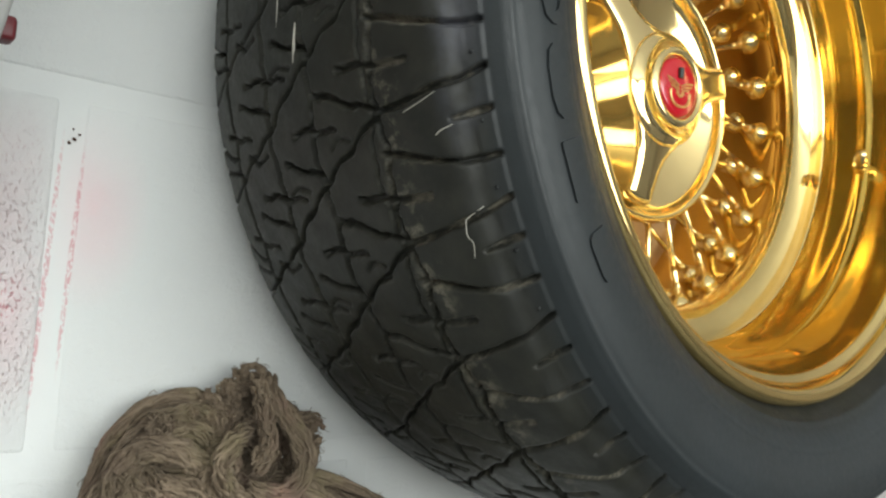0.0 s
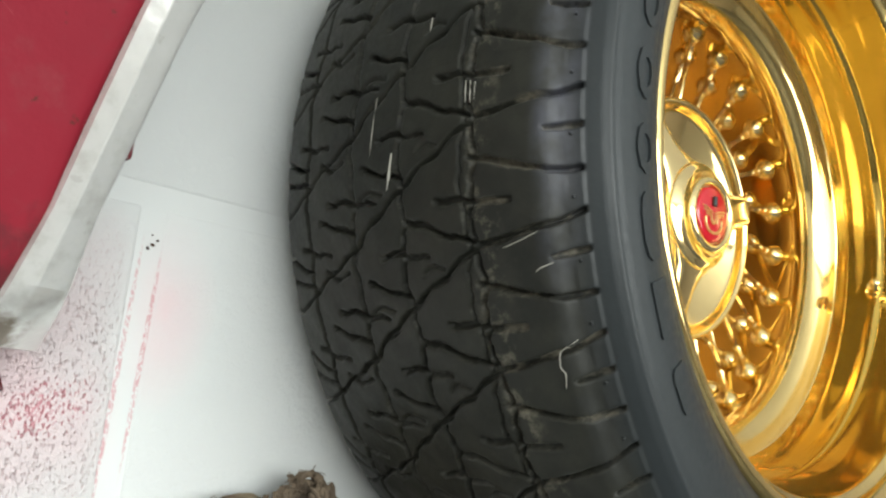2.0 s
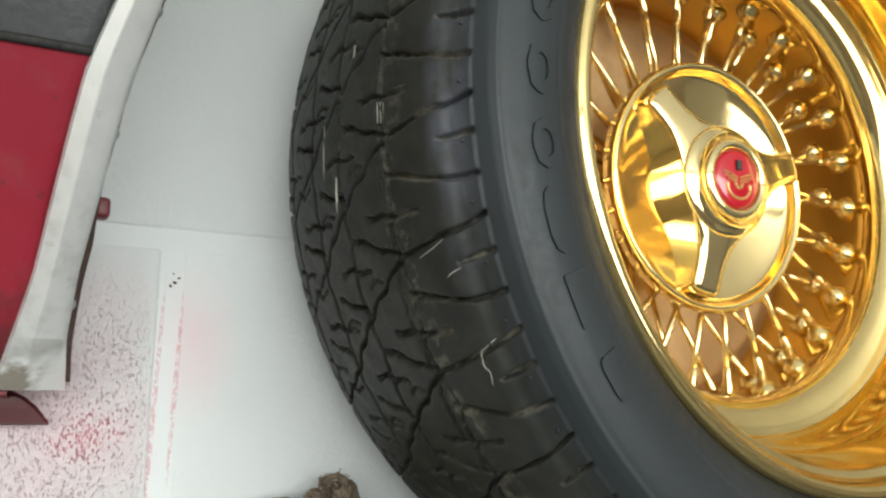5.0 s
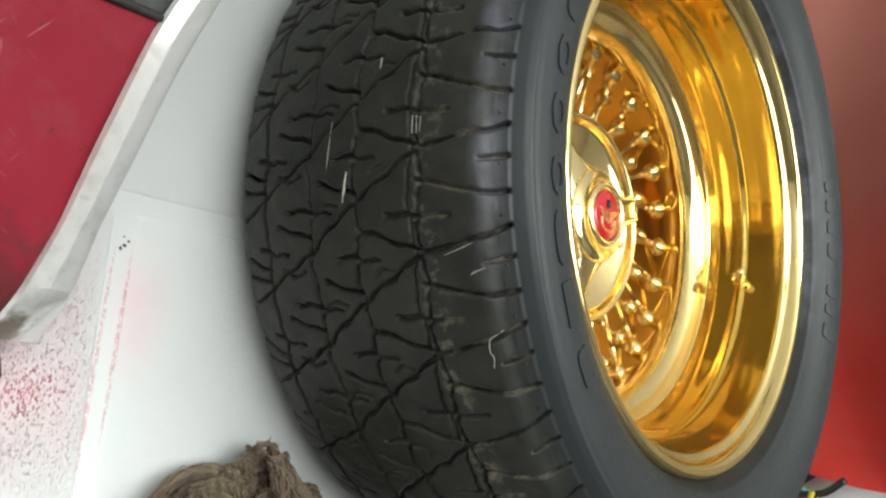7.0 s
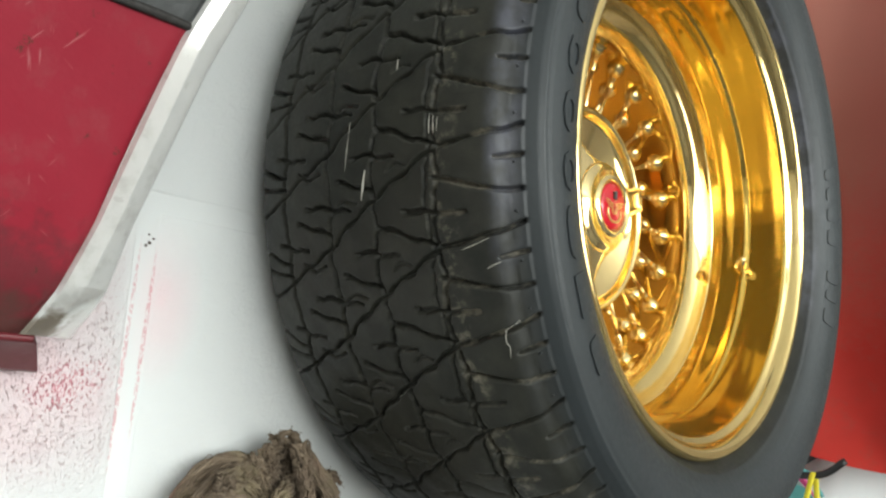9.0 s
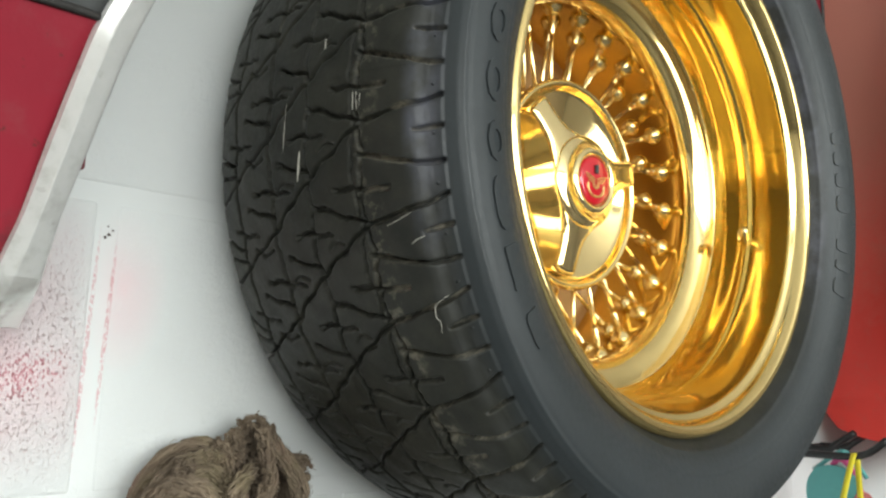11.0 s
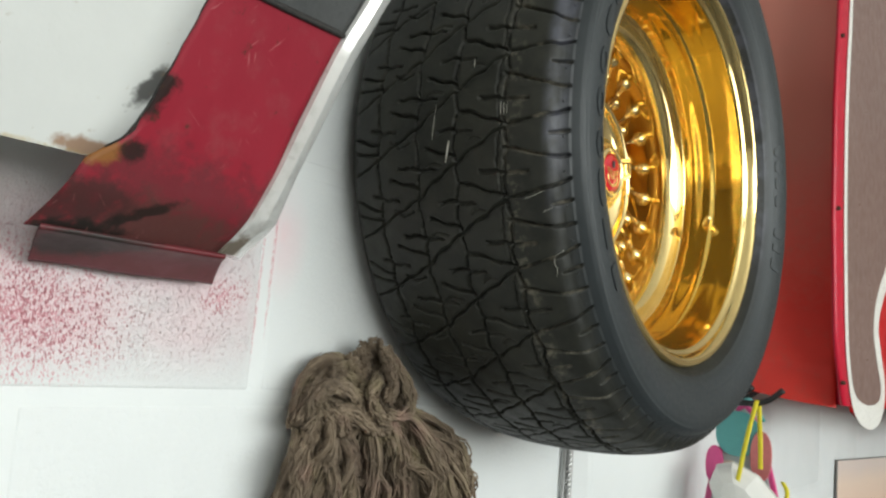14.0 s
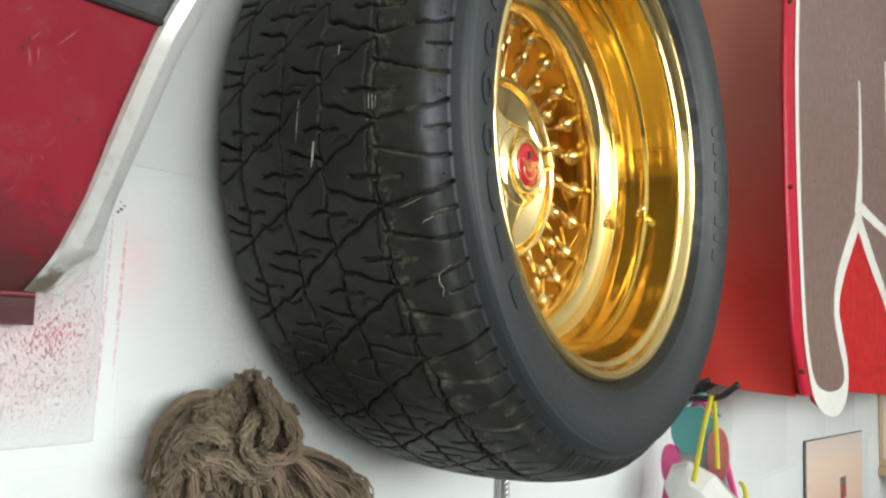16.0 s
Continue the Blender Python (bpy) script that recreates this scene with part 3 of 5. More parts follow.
    ridge = 0.75 * np.exp(-((r - 0.2648) / 0.0009) ** 2) - 0.25 * np.exp(-((r - 0.2300) / 0.0008) ** 2) + 0.7 * np.exp(-((r - 0.2150) / 0.0014) ** 2)
    depth = depth - (ridge * (want < -0.1195))[None, :] * np.ones((len(a), 1))
    phi = a + 0.004 * np.sin(3 * a) + 0.003 * np.sin(7 * a + 1)
    rr = r[None, :] - depth / 1000 * nr[None, :]
    yy = y[None, :] - depth / 1000 * ny[None, :]
    pts = np.stack([-rr * np.cos(phi)[:, None], yy, -rr * np.sin(phi)[:, None]], -1)
    deg = np.degrees(a)
    fine = (deg < 118) | (deg > 315)              # the side that stands free; coarser over the top and behind
    keep = fine | (np.arange(len(a)) % 4 == 0)
    data = grid_mesh("tyre", pts[keep], close_u=True)
    data.attributes.new("groove", "FLOAT", "POINT").data.foreach_set("value", sunk[keep].astype(np.float32).ravel())
    data.attributes.new("edge_dust", "FLOAT", "POINT").data.foreach_set("value", rim_dust[keep].astype(np.float32).ravel())
    return data


wheel = empty("wheel", 0, 0, AXLE, "gold wire-spoke car wheel with black tyre hung on the wall", "wheel")
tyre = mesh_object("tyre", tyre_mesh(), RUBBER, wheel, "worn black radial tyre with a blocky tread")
tyre.location = (0.0013, 0, -0.0013)


def side_point(r, phi, lift=0.0):
    """A place on the outer side of the tyre; phi: degrees down from the west."""
    y = np.interp(r, [0.215, 0.226, 0.238, 0.249, 0.257, 0.262], [-0.0065, -0.0140, -0.0185, -0.0203, -0.0200, -0.0192])
    return np.array([-r * np.cos(radians(phi)), y - lift, -r * np.sin(radians(phi))])


def raised_bar(places, hollow=False):
    """A low plain bar moulded on the side of the tyre, solid or with a sunk middle."""
    bm = bmesh.new()
    mid = np.mean(np.array(places[:-1]), axis=0)
    rings = []
    for shrink, lift in ((1.0, -0.0006), (0.99, 0.0012), (0.56, 0.0013)) + (((0.53, -0.0001),) if hollow else ()):
        rings.append([bm.verts.new(side_point(*(mid + (np.array(q) - mid) * shrink), lift)) for q in places[:-1]])
    for a, b in zip(rings, rings[1:]):
        for i in range(len(a)):
            bm.faces.new((a[i], a[(i + 1) % len(a)], b[(i + 1) % len(a)], b[i]))
    bm.faces.new(rings[-1])
    part("lettering_bar", bm, RUBBER, tyre, "", True, 14)


def bar_outline(r0, r1, a0, a1, corner):
    """The outline of a raised plain bar between two radii and two angles."""
    rc, ac = (r1 - r0) * corner, (a1 - a0) * corner
    return [(r0, a0 + ac), (r0 + rc * 0.3, a0 + ac * 0.3), (r0 + rc, a0), (r1 - rc, a0), (r1 - rc * 0.3, a0 + ac * 0.3), (r1, a0 + ac), (r1, a1 - ac),
            (r1 - rc * 0.3, a1 - ac * 0.3), (r1 - rc, a1), (r0 + rc, a1), (r0 + rc * 0.3, a1 - ac * 0.3), (r0, a1 - ac), (r0, a0 + ac)]


for a0, a1, c in ((31.8, 37.2, 0.2), (22.4, 28.4, 0.06), (13.2, 20.4, 0.3), (6.0, 11.4, 0.42), (-2.4, 3.4, 0.42), (-10.6, -4.8, 0.42), (-19.4, -13.2, 0.3), (-26.6, -21.2, 0.25), (-35.0, -28.6, 0.2)):
    raised_bar(bar_outline(0.2350, 0.2505, a0, a1, c), c > 0.35)
for a0, a1 in ((-164.6, -161.8), (-169.6, -166.2), (-174.6, -171.2), (-180.4, -176.4), (-189.6, -186.6), (-194.0, -191.6), (-200.0, -196.0)):
    raised_bar(bar_outline(0.2290, 0.2480, a0, a1, 0.25))
# moulding nubs on the shoulder
for k in range(64):
    a = radians(k * PITCH / 2 + 2.2)
    if k < 7 or k > 56:
        part("mould_nub", box(0.0016, 0.0016, 0.0016, 0.0005, (-0.2770 * math.cos(a), -0.0062, -0.2770 * math.sin(a)), 1), RUBBER, tyre)

# scuffs of pale paint on the tread
def tread_point(y, phi, lift=0.0004):
    r = np.interp(y, [-0.0125, -0.0075, -0.0025, 0.0010, 0.0060, 0.0170, 0.0330, 0.0520, 0.0760, 0.102, 0.128], [0.2725, 0.2755, 0.2800, 0.2850, 0.2885, 0.2920, 0.2958, 0.2984, 0.3000, 0.3006, 0.3000]) + lift
    return np.array([-r * np.cos(radians(phi)), y, -r * np.sin(radians(phi))])


SCUFF = paint("pale_scuff", (0.50, 0.48, 0.42), (0.30, 0.28, 0.24), 0.8, 0, 80, 0.0)
for line, w in (([(0.087, 7.3), (0.089, 9.0), (0.091, 10.7)], 0.0011), ([(0.101, 1.3), (0.103, 4.5), (0.105, 7.6)], 0.0004),
                ([(-0.001, 25.9), (0.004, 26.5), (0.0055, 26.8), (0.0060, 28.0), (0.0052, 28.6), (0.006, 29.9)], 0.00038), ([(0.0365, 2.2), (0.0365, 4.2)], 0.0006), ([(0.0390, 2.1), (0.0392, 4.1)], 0.0005),
                ([(0.0340, 2.4), (0.0342, 4.2)], 0.0005), ([(0.066, -5.2), (0.0665, -3.8)], 0.0006), ([(0.0015, 18.9), (0.006, 19.2), (0.009, 19.5)], 0.0004), ([(0.006, 16.1), (0.014, 16.7), (0.022, 17.2)], 0.00035)):
    mesh_object("scuff_mark", tube("scuff_mark", smooth_line([tread_point(y + 0.0003 * math.sin(7 * a), a, 0.0001) for y, a in line], 16), w * 0.6 * (0.55 + 0.45 * np.sin(np.linspace(0.2, 2.9, 16))), 6), SCUFF, tyre, "pale paint scuff")

RIM_PROFILE = smooth_line([(0.1960, 0.0200), (0.2030, 0.0100), (0.2068, 0.0075), (0.2080, 0.0025), (0.2064, -0.0012), (0.2030, -0.0024), (0.1992, -0.0012), (0.1966, 0.0026), (0.1950, 0.0072),
                           (0.1925, 0.0088), (0.1902, 0.0105), (0.1890, 0.0160), (0.1868, 0.0280), (0.1848, 0.0400), (0.1836, 0.0450), (0.1822, 0.0478), (0.1806, 0.0560), (0.1774, 0.0680), (0.1764, 0.0750),
                           (0.1757, 0.0783), (0.1735, 0.0792), (0.1690, 0.0804), (0.1640, 0.0820), (0.1585, 0.0845), (0.1538, 0.0888), (0.1511, 0.0965), (0.1516, 0.1030), (0.1545, 0.1080), (0.1566, 0.1150),
                           (0.1576, 0.1260), (0.1582, 0.1500), (0.1590, 0.1720), (0.1610, 0.1900), (0.1640, 0.2050), (0.1700, 0.2130), (0.1850, 0.2170), (0.2030, 0.2190), (0.2050, 0.2160)], 190)
RIM_CUTS = [round(k * 189 / 37) for k in (0, 10, 19, 25, 37)]
rim = mesh_object("rim", lathe("rim", RIM_PROFILE[RIM_CUTS[1]:RIM_CUTS[2] + 1], 220), GOLD, wheel, "deep-dish gold-plated rim")
mesh_object("outer_lip", lathe("outer_lip", RIM_PROFILE[:RIM_CUTS[1] + 1], 220), GOLD_LIT, rim, "gold lip, its highlight in the paler colour")
mesh_object("step_ring", lathe("step_ring", RIM_PROFILE[RIM_CUTS[2]:RIM_CUTS[3] + 1], 220), GOLD_LIT, rim, "gold half-round step, its highlight in the paler colour")
mesh_object("spoke_bed", lathe("spoke_bed", RIM_PROFILE[RIM_CUTS[3]:], 220), GOLD, rim, "gold bed that holds the spoke nipples")

# Added disc whose bronze fills the gaps between the spokes.
mesh_object("rear_disc", lathe("rear_disc", smooth_line([(0.1615, 0.1930), (0.1560, 0.2010), (0.1400, 0.2060), (0.1000, 0.2085), (0.0480, 0.2090), (0.0475, 0.2110), (0.1400, 0.2095), (0.1600, 0.2060)], 60), 160), BRONZE, rim, "dull bronze disc added behind the spokes")


def radial(r, angle, y):
    return (r * math.cos(radians(angle)), y, r * math.sin(radians(angle)))


# Two rows of spokes with their nipples.
NUTS = 26
nipple_data = lathe("nipple", [(0.0, -0.0235), (0.0026, -0.0235), (0.0030, -0.0225), (0.0030, -0.0140), (0.0037, -0.0134), (0.0037, -0.0062), (0.0044, -0.0060), (0.0068, -0.0030), (0.0094, 0.0002), (0.0097, 0.0016), (0.0090, 0.0030), (0.0060, 0.0040), (0.0, 0.0044)], 14)
nipple_data.materials.append(GOLD_SPOKE)
nipple_data.shade_smooth()
nipple_data.set_sharp_from_angle(angle=radians(40))
for row, (rim_y, hub_r, hub_y, lean, shift) in enumerate(((0.1260, 0.066, 0.1270, 9.0, 0.0), (0.1500, 0.050, 0.1750, -15.0, 4.2))):
    for k in range(NUTS):
        th = k * 360 / NUTS + 0.6 + shift
        foot = Vector(radial(0.1545, th, rim_y))
        top = Vector(radial(hub_r, th + lean, hub_y))
        way = (top - foot).normalized()
        spoke = mesh_object("spoke", tube("spoke", [tuple(foot), tuple(foot.lerp(top, 0.5)), tuple(top)], 0.0022, 8), GOLD_SPOKE, wheel)
        nut = new("nipple", nipple_data)
        nut.parent = spoke
        nut.matrix_local = Matrix.Translation(foot - way * 0.0015) @ (-way).to_track_quat("Y", "Z").to_matrix().to_4x4()

hub = mesh_object("hub", lathe("hub", [(0.0, 0.1325), (0.066, 0.1325), (0.072, 0.1315), (0.072, 0.136), (0.060, 0.140), (0.052, 0.150), (0.052, 0.190), (0.044, 0.200), (0.044, 0.212), (0.0, 0.212)], 72), GOLD, wheel, "gold hub barrel")
HUB = (-0.0030, -0.0025)
cap = mesh_object("hub_cap", lathe("hub_cap", smooth_line([(0.0700, 0.1290), (0.0885, 0.1235), (0.0910, 0.1195), (0.0916, 0.1150), (0.0903, 0.1116), (0.0878, 0.1104), (0.0852, 0.1118), (0.0838, 0.1150), (0.0824, 0.1180), (0.0780, 0.1200), (0.0700, 0.1224), (0.0600, 0.1253), (0.0500, 0.1282), (0.0400, 0.1311)], 90), 120),
                  GOLD_PLATE, wheel, "dished gold hub cap plate")
cone = mesh_object("knock_off_cap", lathe("knock_off_cap", smooth_line([(0.0415, 0.1312), (0.0408, 0.1180), (0.0404, 0.1050), (0.0400, 0.0992), (0.0390, 0.0972), (0.0366, 0.0962), (0.0338, 0.0954), (0.0316, 0.0942), (0.0302, 0.0922), (0.0292, 0.0900), (0.0280, 0.0884), (0.0262, 0.0876), (0.0242, 0.0874), (0.0222, 0.0882), (0.0211, 0.0900), (0.0208, 0.0906), (0.0, 0.0908)], 100), 96),
                   GOLD_PALE, wheel, "three-eared gold knock-off cap")


def ear(angle, before, after):
    """One broad ear: its arm slopes back to the tip, has a crowned face, a rounded shoulder and walls with hollow sides."""
    half = [(0.0392, 58), (0.0396, 46), (0.0408, 35), (0.0440, 25.5), (0.0500, 17.6), (0.0580, 12.6), (0.0680, 10.2), (0.0770, 9.0), (0.0800, 8.3), (0.0815, 6.6), (0.0819, 3.3)]
    edge = [(0.0391, -before)] + [(r, -a) for r, a in half] + [(0.0820, 0.0)] + [(r, a) for r, a in reversed(half)] + [(0.0391, after)]
    flat = np.array([(r * math.cos(radians(a)), r * math.sin(radians(a))) for r, a in edge])
    way = np.gradient(flat, axis=0)
    inward = np.stack([-way[:, 1], way[:, 0]], -1) / np.linalg.norm(way, axis=1)[:, None]
    bm = bmesh.new()
    c, d = math.cos(radians(angle)), math.sin(radians(angle))
    rings = []
    for inset, drop, base in ((-0.0012, 0.0, 0.1305), (-0.0002, 0.0040, None), (0.0003, 0.0022, None), (0.0012, 0.0011, None), (0.0024, 0.0006, None), (0.0052, 0.0001, None)):
        row = []
        for (px, pz), n in zip(flat, inward):
            k = min(1.0, max(0.15, (px - 0.028) / 0.020))
            x, z = px + n[0] * inset * k, pz + n[1] * inset * k
            r = math.hypot(x, z)
            row.append(bm.verts.new((x * c - z * d, base or 0.0984 + 0.0042 * max(0.0, (r - 0.040) / 0.041) + drop, x * d + z * c)))
        rings.append(row)
    rings.append([bm.verts.new((0.030 * math.cos(radians(angle + a)), 0.0978, 0.030 * math.sin(radians(angle + a)))) for r, a in edge])
    for a, b in zip(rings, rings[1:]):
        for i in range(len(edge) - 1):
            bm.faces.new((a[i], a[i + 1], b[i + 1], b[i]))
    return bm


for angle, before, after in ((16.5, 59.5, 59.25), (135.0, 59.25, 61.25), (257.5, 61.25, 59.5)):
    part("ear", ear(angle, before, after), GOLD_PALE, cone, "", True, 38)
emblem = mesh_object("emblem", lathe("emblem", [(0.0, 0.0880), (0.0180, 0.0882), (0.0198, 0.0888), (0.0206, 0.0900), (0.0206, 0.0912)], 64), EMBLEM_RED, cone, "red enamel badge with a plain gold winged shape")
EM_GOLD = paint("badge_gold", (0.80, 0.56, 0.24), (0.6, 0.4, 0.15), 0.3, 0.8, 80, 0.0)


def badge_line(places, w, material=EM_GOLD):
    line = smooth_line([(x, 0.0878, z) for x, z in places], 5 * len(places))
    ob = mesh_object("badge_relief", tube("badge_relief", line, w, 6), material, cone)
    return ob


for sgn in (-1, 1):
    for k, (z, l) in enumerate(((0.0042, 0.0140), (0.0018, 0.0125), (-0.0006, 0.0100))):
        badge_line([(sgn * 0.0012, z - 0.0036), (sgn * l * 0.5, z - 0.0012), (sgn * l, z)], 0.0006)
    badge_line([(sgn * 0.0105, -0.0032), (sgn * 0.0098, -0.0085), (sgn * 0.0060, -0.0125), (0.0, -0.0140)], 0.0010)
badge_line([(0.0, 0.0128), (0.0, 0.0118), (0.0, 0.0080), (0.0, 0.0060)], 0.0026, BLACK)
badge_line([(-0.0040, -0.0040), (0.0, -0.0068), (0.0040, -0.0040)], 0.0010)
for ob in (cap, cone, hub):
    ob.location = (HUB[0], 0, HUB[1])
emblem.parent = cone

v0, v1 = Vector(radial(0.1800, -10.0, 0.0500)), Vector(radial(0.1600, -9.2, 0.0400))
mesh_object("valve_stem", tube("valve_stem", [tuple(v0.lerp(v1, t)) for t in (0, 0.25, 0.3, 0.42, 0.46, 0.6, 0.64, 1.0)], [0.0052, 0.0052, 0.0036, 0.0036, 0.0050, 0.0050, 0.0036, 0.0034], 12), GOLD_PALE, rim, "gold valve stem")

# ---- car panel with a bright moulding, west of the wheel ----
def panel_y(z):
    """How far the sheet stands, by height: it leans out upwards and curls back at its foot."""
    return 0.149 - 0.41 * (z - 1.475) + 0.30 * max(0.0, z - 1.62) ** 1.5 + 0.012 * max(0.0, (1.4735 - z) / 0.0225) ** 1.5


def edge_white(z):
    return float(np.interp(z, [1.440, 1.446, 1.488, 1.500, 1.508, 1.549, 1.586, 1.70, 1.90], [-0.588, -0.586, -0.571, -0.557, -0.548, -0.5385, -0.531, -0.503, -0.430]))


def trim_in(z):
    return float(np.interp(z, [1.448, 1.4735, 1.505, 1.540, 1.575, 1.600, 1.6375, 1.72, 1.80, 1.90], [-0.4470, -0.4412, -0.4338, -0.4293, -0.4245, -0.4207, -0.409, -0.377, -0.330, -0.255]))


def trim_out(z):
    return float(np.interp(z, [1.448, 1.4735, 1.506, 1.526, 1.544, 1.562, 1.586, 1.600, 1.6385, 1.72, 1.80, 1.90], [-0.4105, -0.4150, -0.4130, -0.4100, -0.4072, -0.4048, -0.4012, -0.3985, -0.3885, -0.357, -0.312, -0.237]))


def sheet(name, left, right, z0, z1, material, parent, label, n=28, m=18, y_of=None, thick=0.0014, lift=0.0):
    rows = []
    for z in np.linspace(z0, z1, n):
        row = []
        for t in np.linspace(0, 1, m):
            x = left(z) + (right(z) - left(z)) * t
            dent = 0.0012 * math.sin(x * 41 + z * 17) * math.sin(z * 33)
            row.append((x, (y_of or panel_y)(z) + dent - lift, z))
        rows.append(row)
    front = np.array(rows)
    back = front.copy()
    back[:, :, 1] += thick
    loop = np.concatenate([front, back[:, ::-1]], 1)
    data = grid_mesh(name, loop, close_v=True)
    return mesh_object(name, data, material, parent, label)


fender = empty("car_panel", -0.50, WALL_Y, 1.43, "faded red and white car body panel with bright edge moulding", "car panel")
sheet("red_sheet", edge_white, trim_in, 1.446, 1.607, RED, fender, "faded scuffed red paint")
sheet("dark_sheet", edge_white, trim_in, 1.6075, 1.90, BLACK_PRIMER, fender, "scratched dark primer")
sheet("white_sheet", lambda z: -0.98, lambda z: edge_white(z) - 0.0004, 1.4885, 1.90, WHITE_METAL, fender, "smooth white painted metal")
# lower lip that turns back to the wall
lip = []
for t in np.linspace(0, 1, 24):
    row = []
    for y, z in ((0.1730, 1.4466), (0.1738, 1.4440), (0.1770, 1.4444), (0.1810, 1.4446), (0.1900, 1.4420), (0.2020, 1.4365), (0.2140, 1.4290), (0.2170, 1.4275), (0.2175, 1.4290), (0.2030, 1.4385), (0.1910, 1.4440), (0.1800, 1.4472), (0.1740, 1.4482)):
        u = (y - 0.159) / 0.058
        x = (-0.583 + 0.022 * u) * (1 - t) + (-0.447 + 0.031 * u) * t
        row.append((x, y, z + 0.0006 * math.sin(t * 9) * u))
    lip.append(row)
mesh_object("lower_lip", grid_mesh("lower_lip", np.array(lip), close_v=True), MAROON, fender, "grimy dark red folded lower lip")
# bright moulding: a rounded strip whose foot is bent back to the wall
mould = []
for z in np.concatenate([np.linspace(1.448, 1.474, 6), np.linspace(1.478, 1.90, 44)]):
    a, b, foot = trim_in(z), trim_out(z), min(1.0, max(0.0, (1.4735 - z) / 0.0225))
    ring = []
    for t in (0, 0.06, 0.22, 0.38, 0.42, 0.58, 0.74, 0.90, 0.96, 1.0):
        up = float(np.interp(t, [0, 0.06, 0.38, 0.42, 0.90, 0.96, 1.0], [0.0006, 0.0040, 0.0078, 0.0078, 0.0030, 0.0018, 0.0004]))
        ring.append((a + (b - a) * t, panel_y(z) - up + 0.001 * t ** 3 + foot * 0.018 * t, z))
    ring += [(b - 0.0015, panel_y(z) + 0.0075 + 0.018 * foot, z), (a + 0.002, panel_y(z) + 0.004, z)]
    mould.append(ring)
mould = np.array(mould)
mould = np.concatenate([np.repeat(mould[:1].mean(1, keepdims=True), mould.shape[1], 1), mould])
mesh_object("edge_moulding", grid_mesh("edge_moulding", mould, close_v=True), CHROME, fender, "aged bright metal edge moulding", True).data.set_sharp_from_angle(angle=radians(18))
# return flange behind the moulding, ragged and rusty
ret = []
rng = np.random.default_rng(8)
for z in np.linspace(1.452, 1.90, 70):
    b = trim_out(z)
    j = 0.0035 * rng.random()
    w = 3.5 if z < 1.53 else 1.5
    far = max(0.0, min(1.0, (1.545 - z) / 0.02))
    y = panel_y(z) + 0.020 * min(1.0, max(0.0, (1.4735 - z) / 0.0225))
    ret.append([(b - 0.006, y + 0.004, z), (b - 0.0015, y + 0.008, z), (b + 0.0005 + j * 0.3 + far * 0.004, y + 0.012 + w * j + far * 0.014, z), (b - 0.001 + far * 0.003, y + 0.012 + w * j + far * 0.014, z), (b - 0.004, y + 0.006, z)])
mesh_object("return_flange", grid_mesh("return_flange", np.array(ret), close_v=True), RUST, fender, "ragged rusty return flange", False)
mesh_object("edge_gap", tube("edge_gap", [(edge_white(z) + 0.0006 * math.sin(z * 260), panel_y(z) - 0.0006, z) for z in np.linspace(1.496, 1.90, 60)], 0.0007, 6), SOOT, fender, "thin dark gap along the white sheet")
mesh_object("seam", tube("seam", [(x, panel_y(1.6075) - 0.0006 + 0.0005 * math.sin(x * 90), 1.6075) for x in np.linspace(edge_white(1.6075), trim_in(1.6075), 24)], 0.0024, 6), SOOT, fender, "black seam between red and dark sheet")
part("clip", box(0.010, 0.012, 0.011, 0.002, (-0.4045, 0.1500, 1.5430)), MAROON, fender, "small dark red clip")
part("wall_bracket", box(0.03, 0.128, 0.02, 0.002, (-0.50, WALL_Y - 0.066, 1.62)), STEEL, fender, "plain steel bracket behind the sheet")
for z in (1.492, 1.575, 1.633):
    mesh_object("screw", lathe("screw", [(0.0, -0.002), (0.0025, -0.0018), (0.0034, 0.0), (0.0034, 0.003)], 12), STEEL, fender).location = (trim_out(z) - 0.0015, panel_y(z) + 0.006, z)
settle(fender)

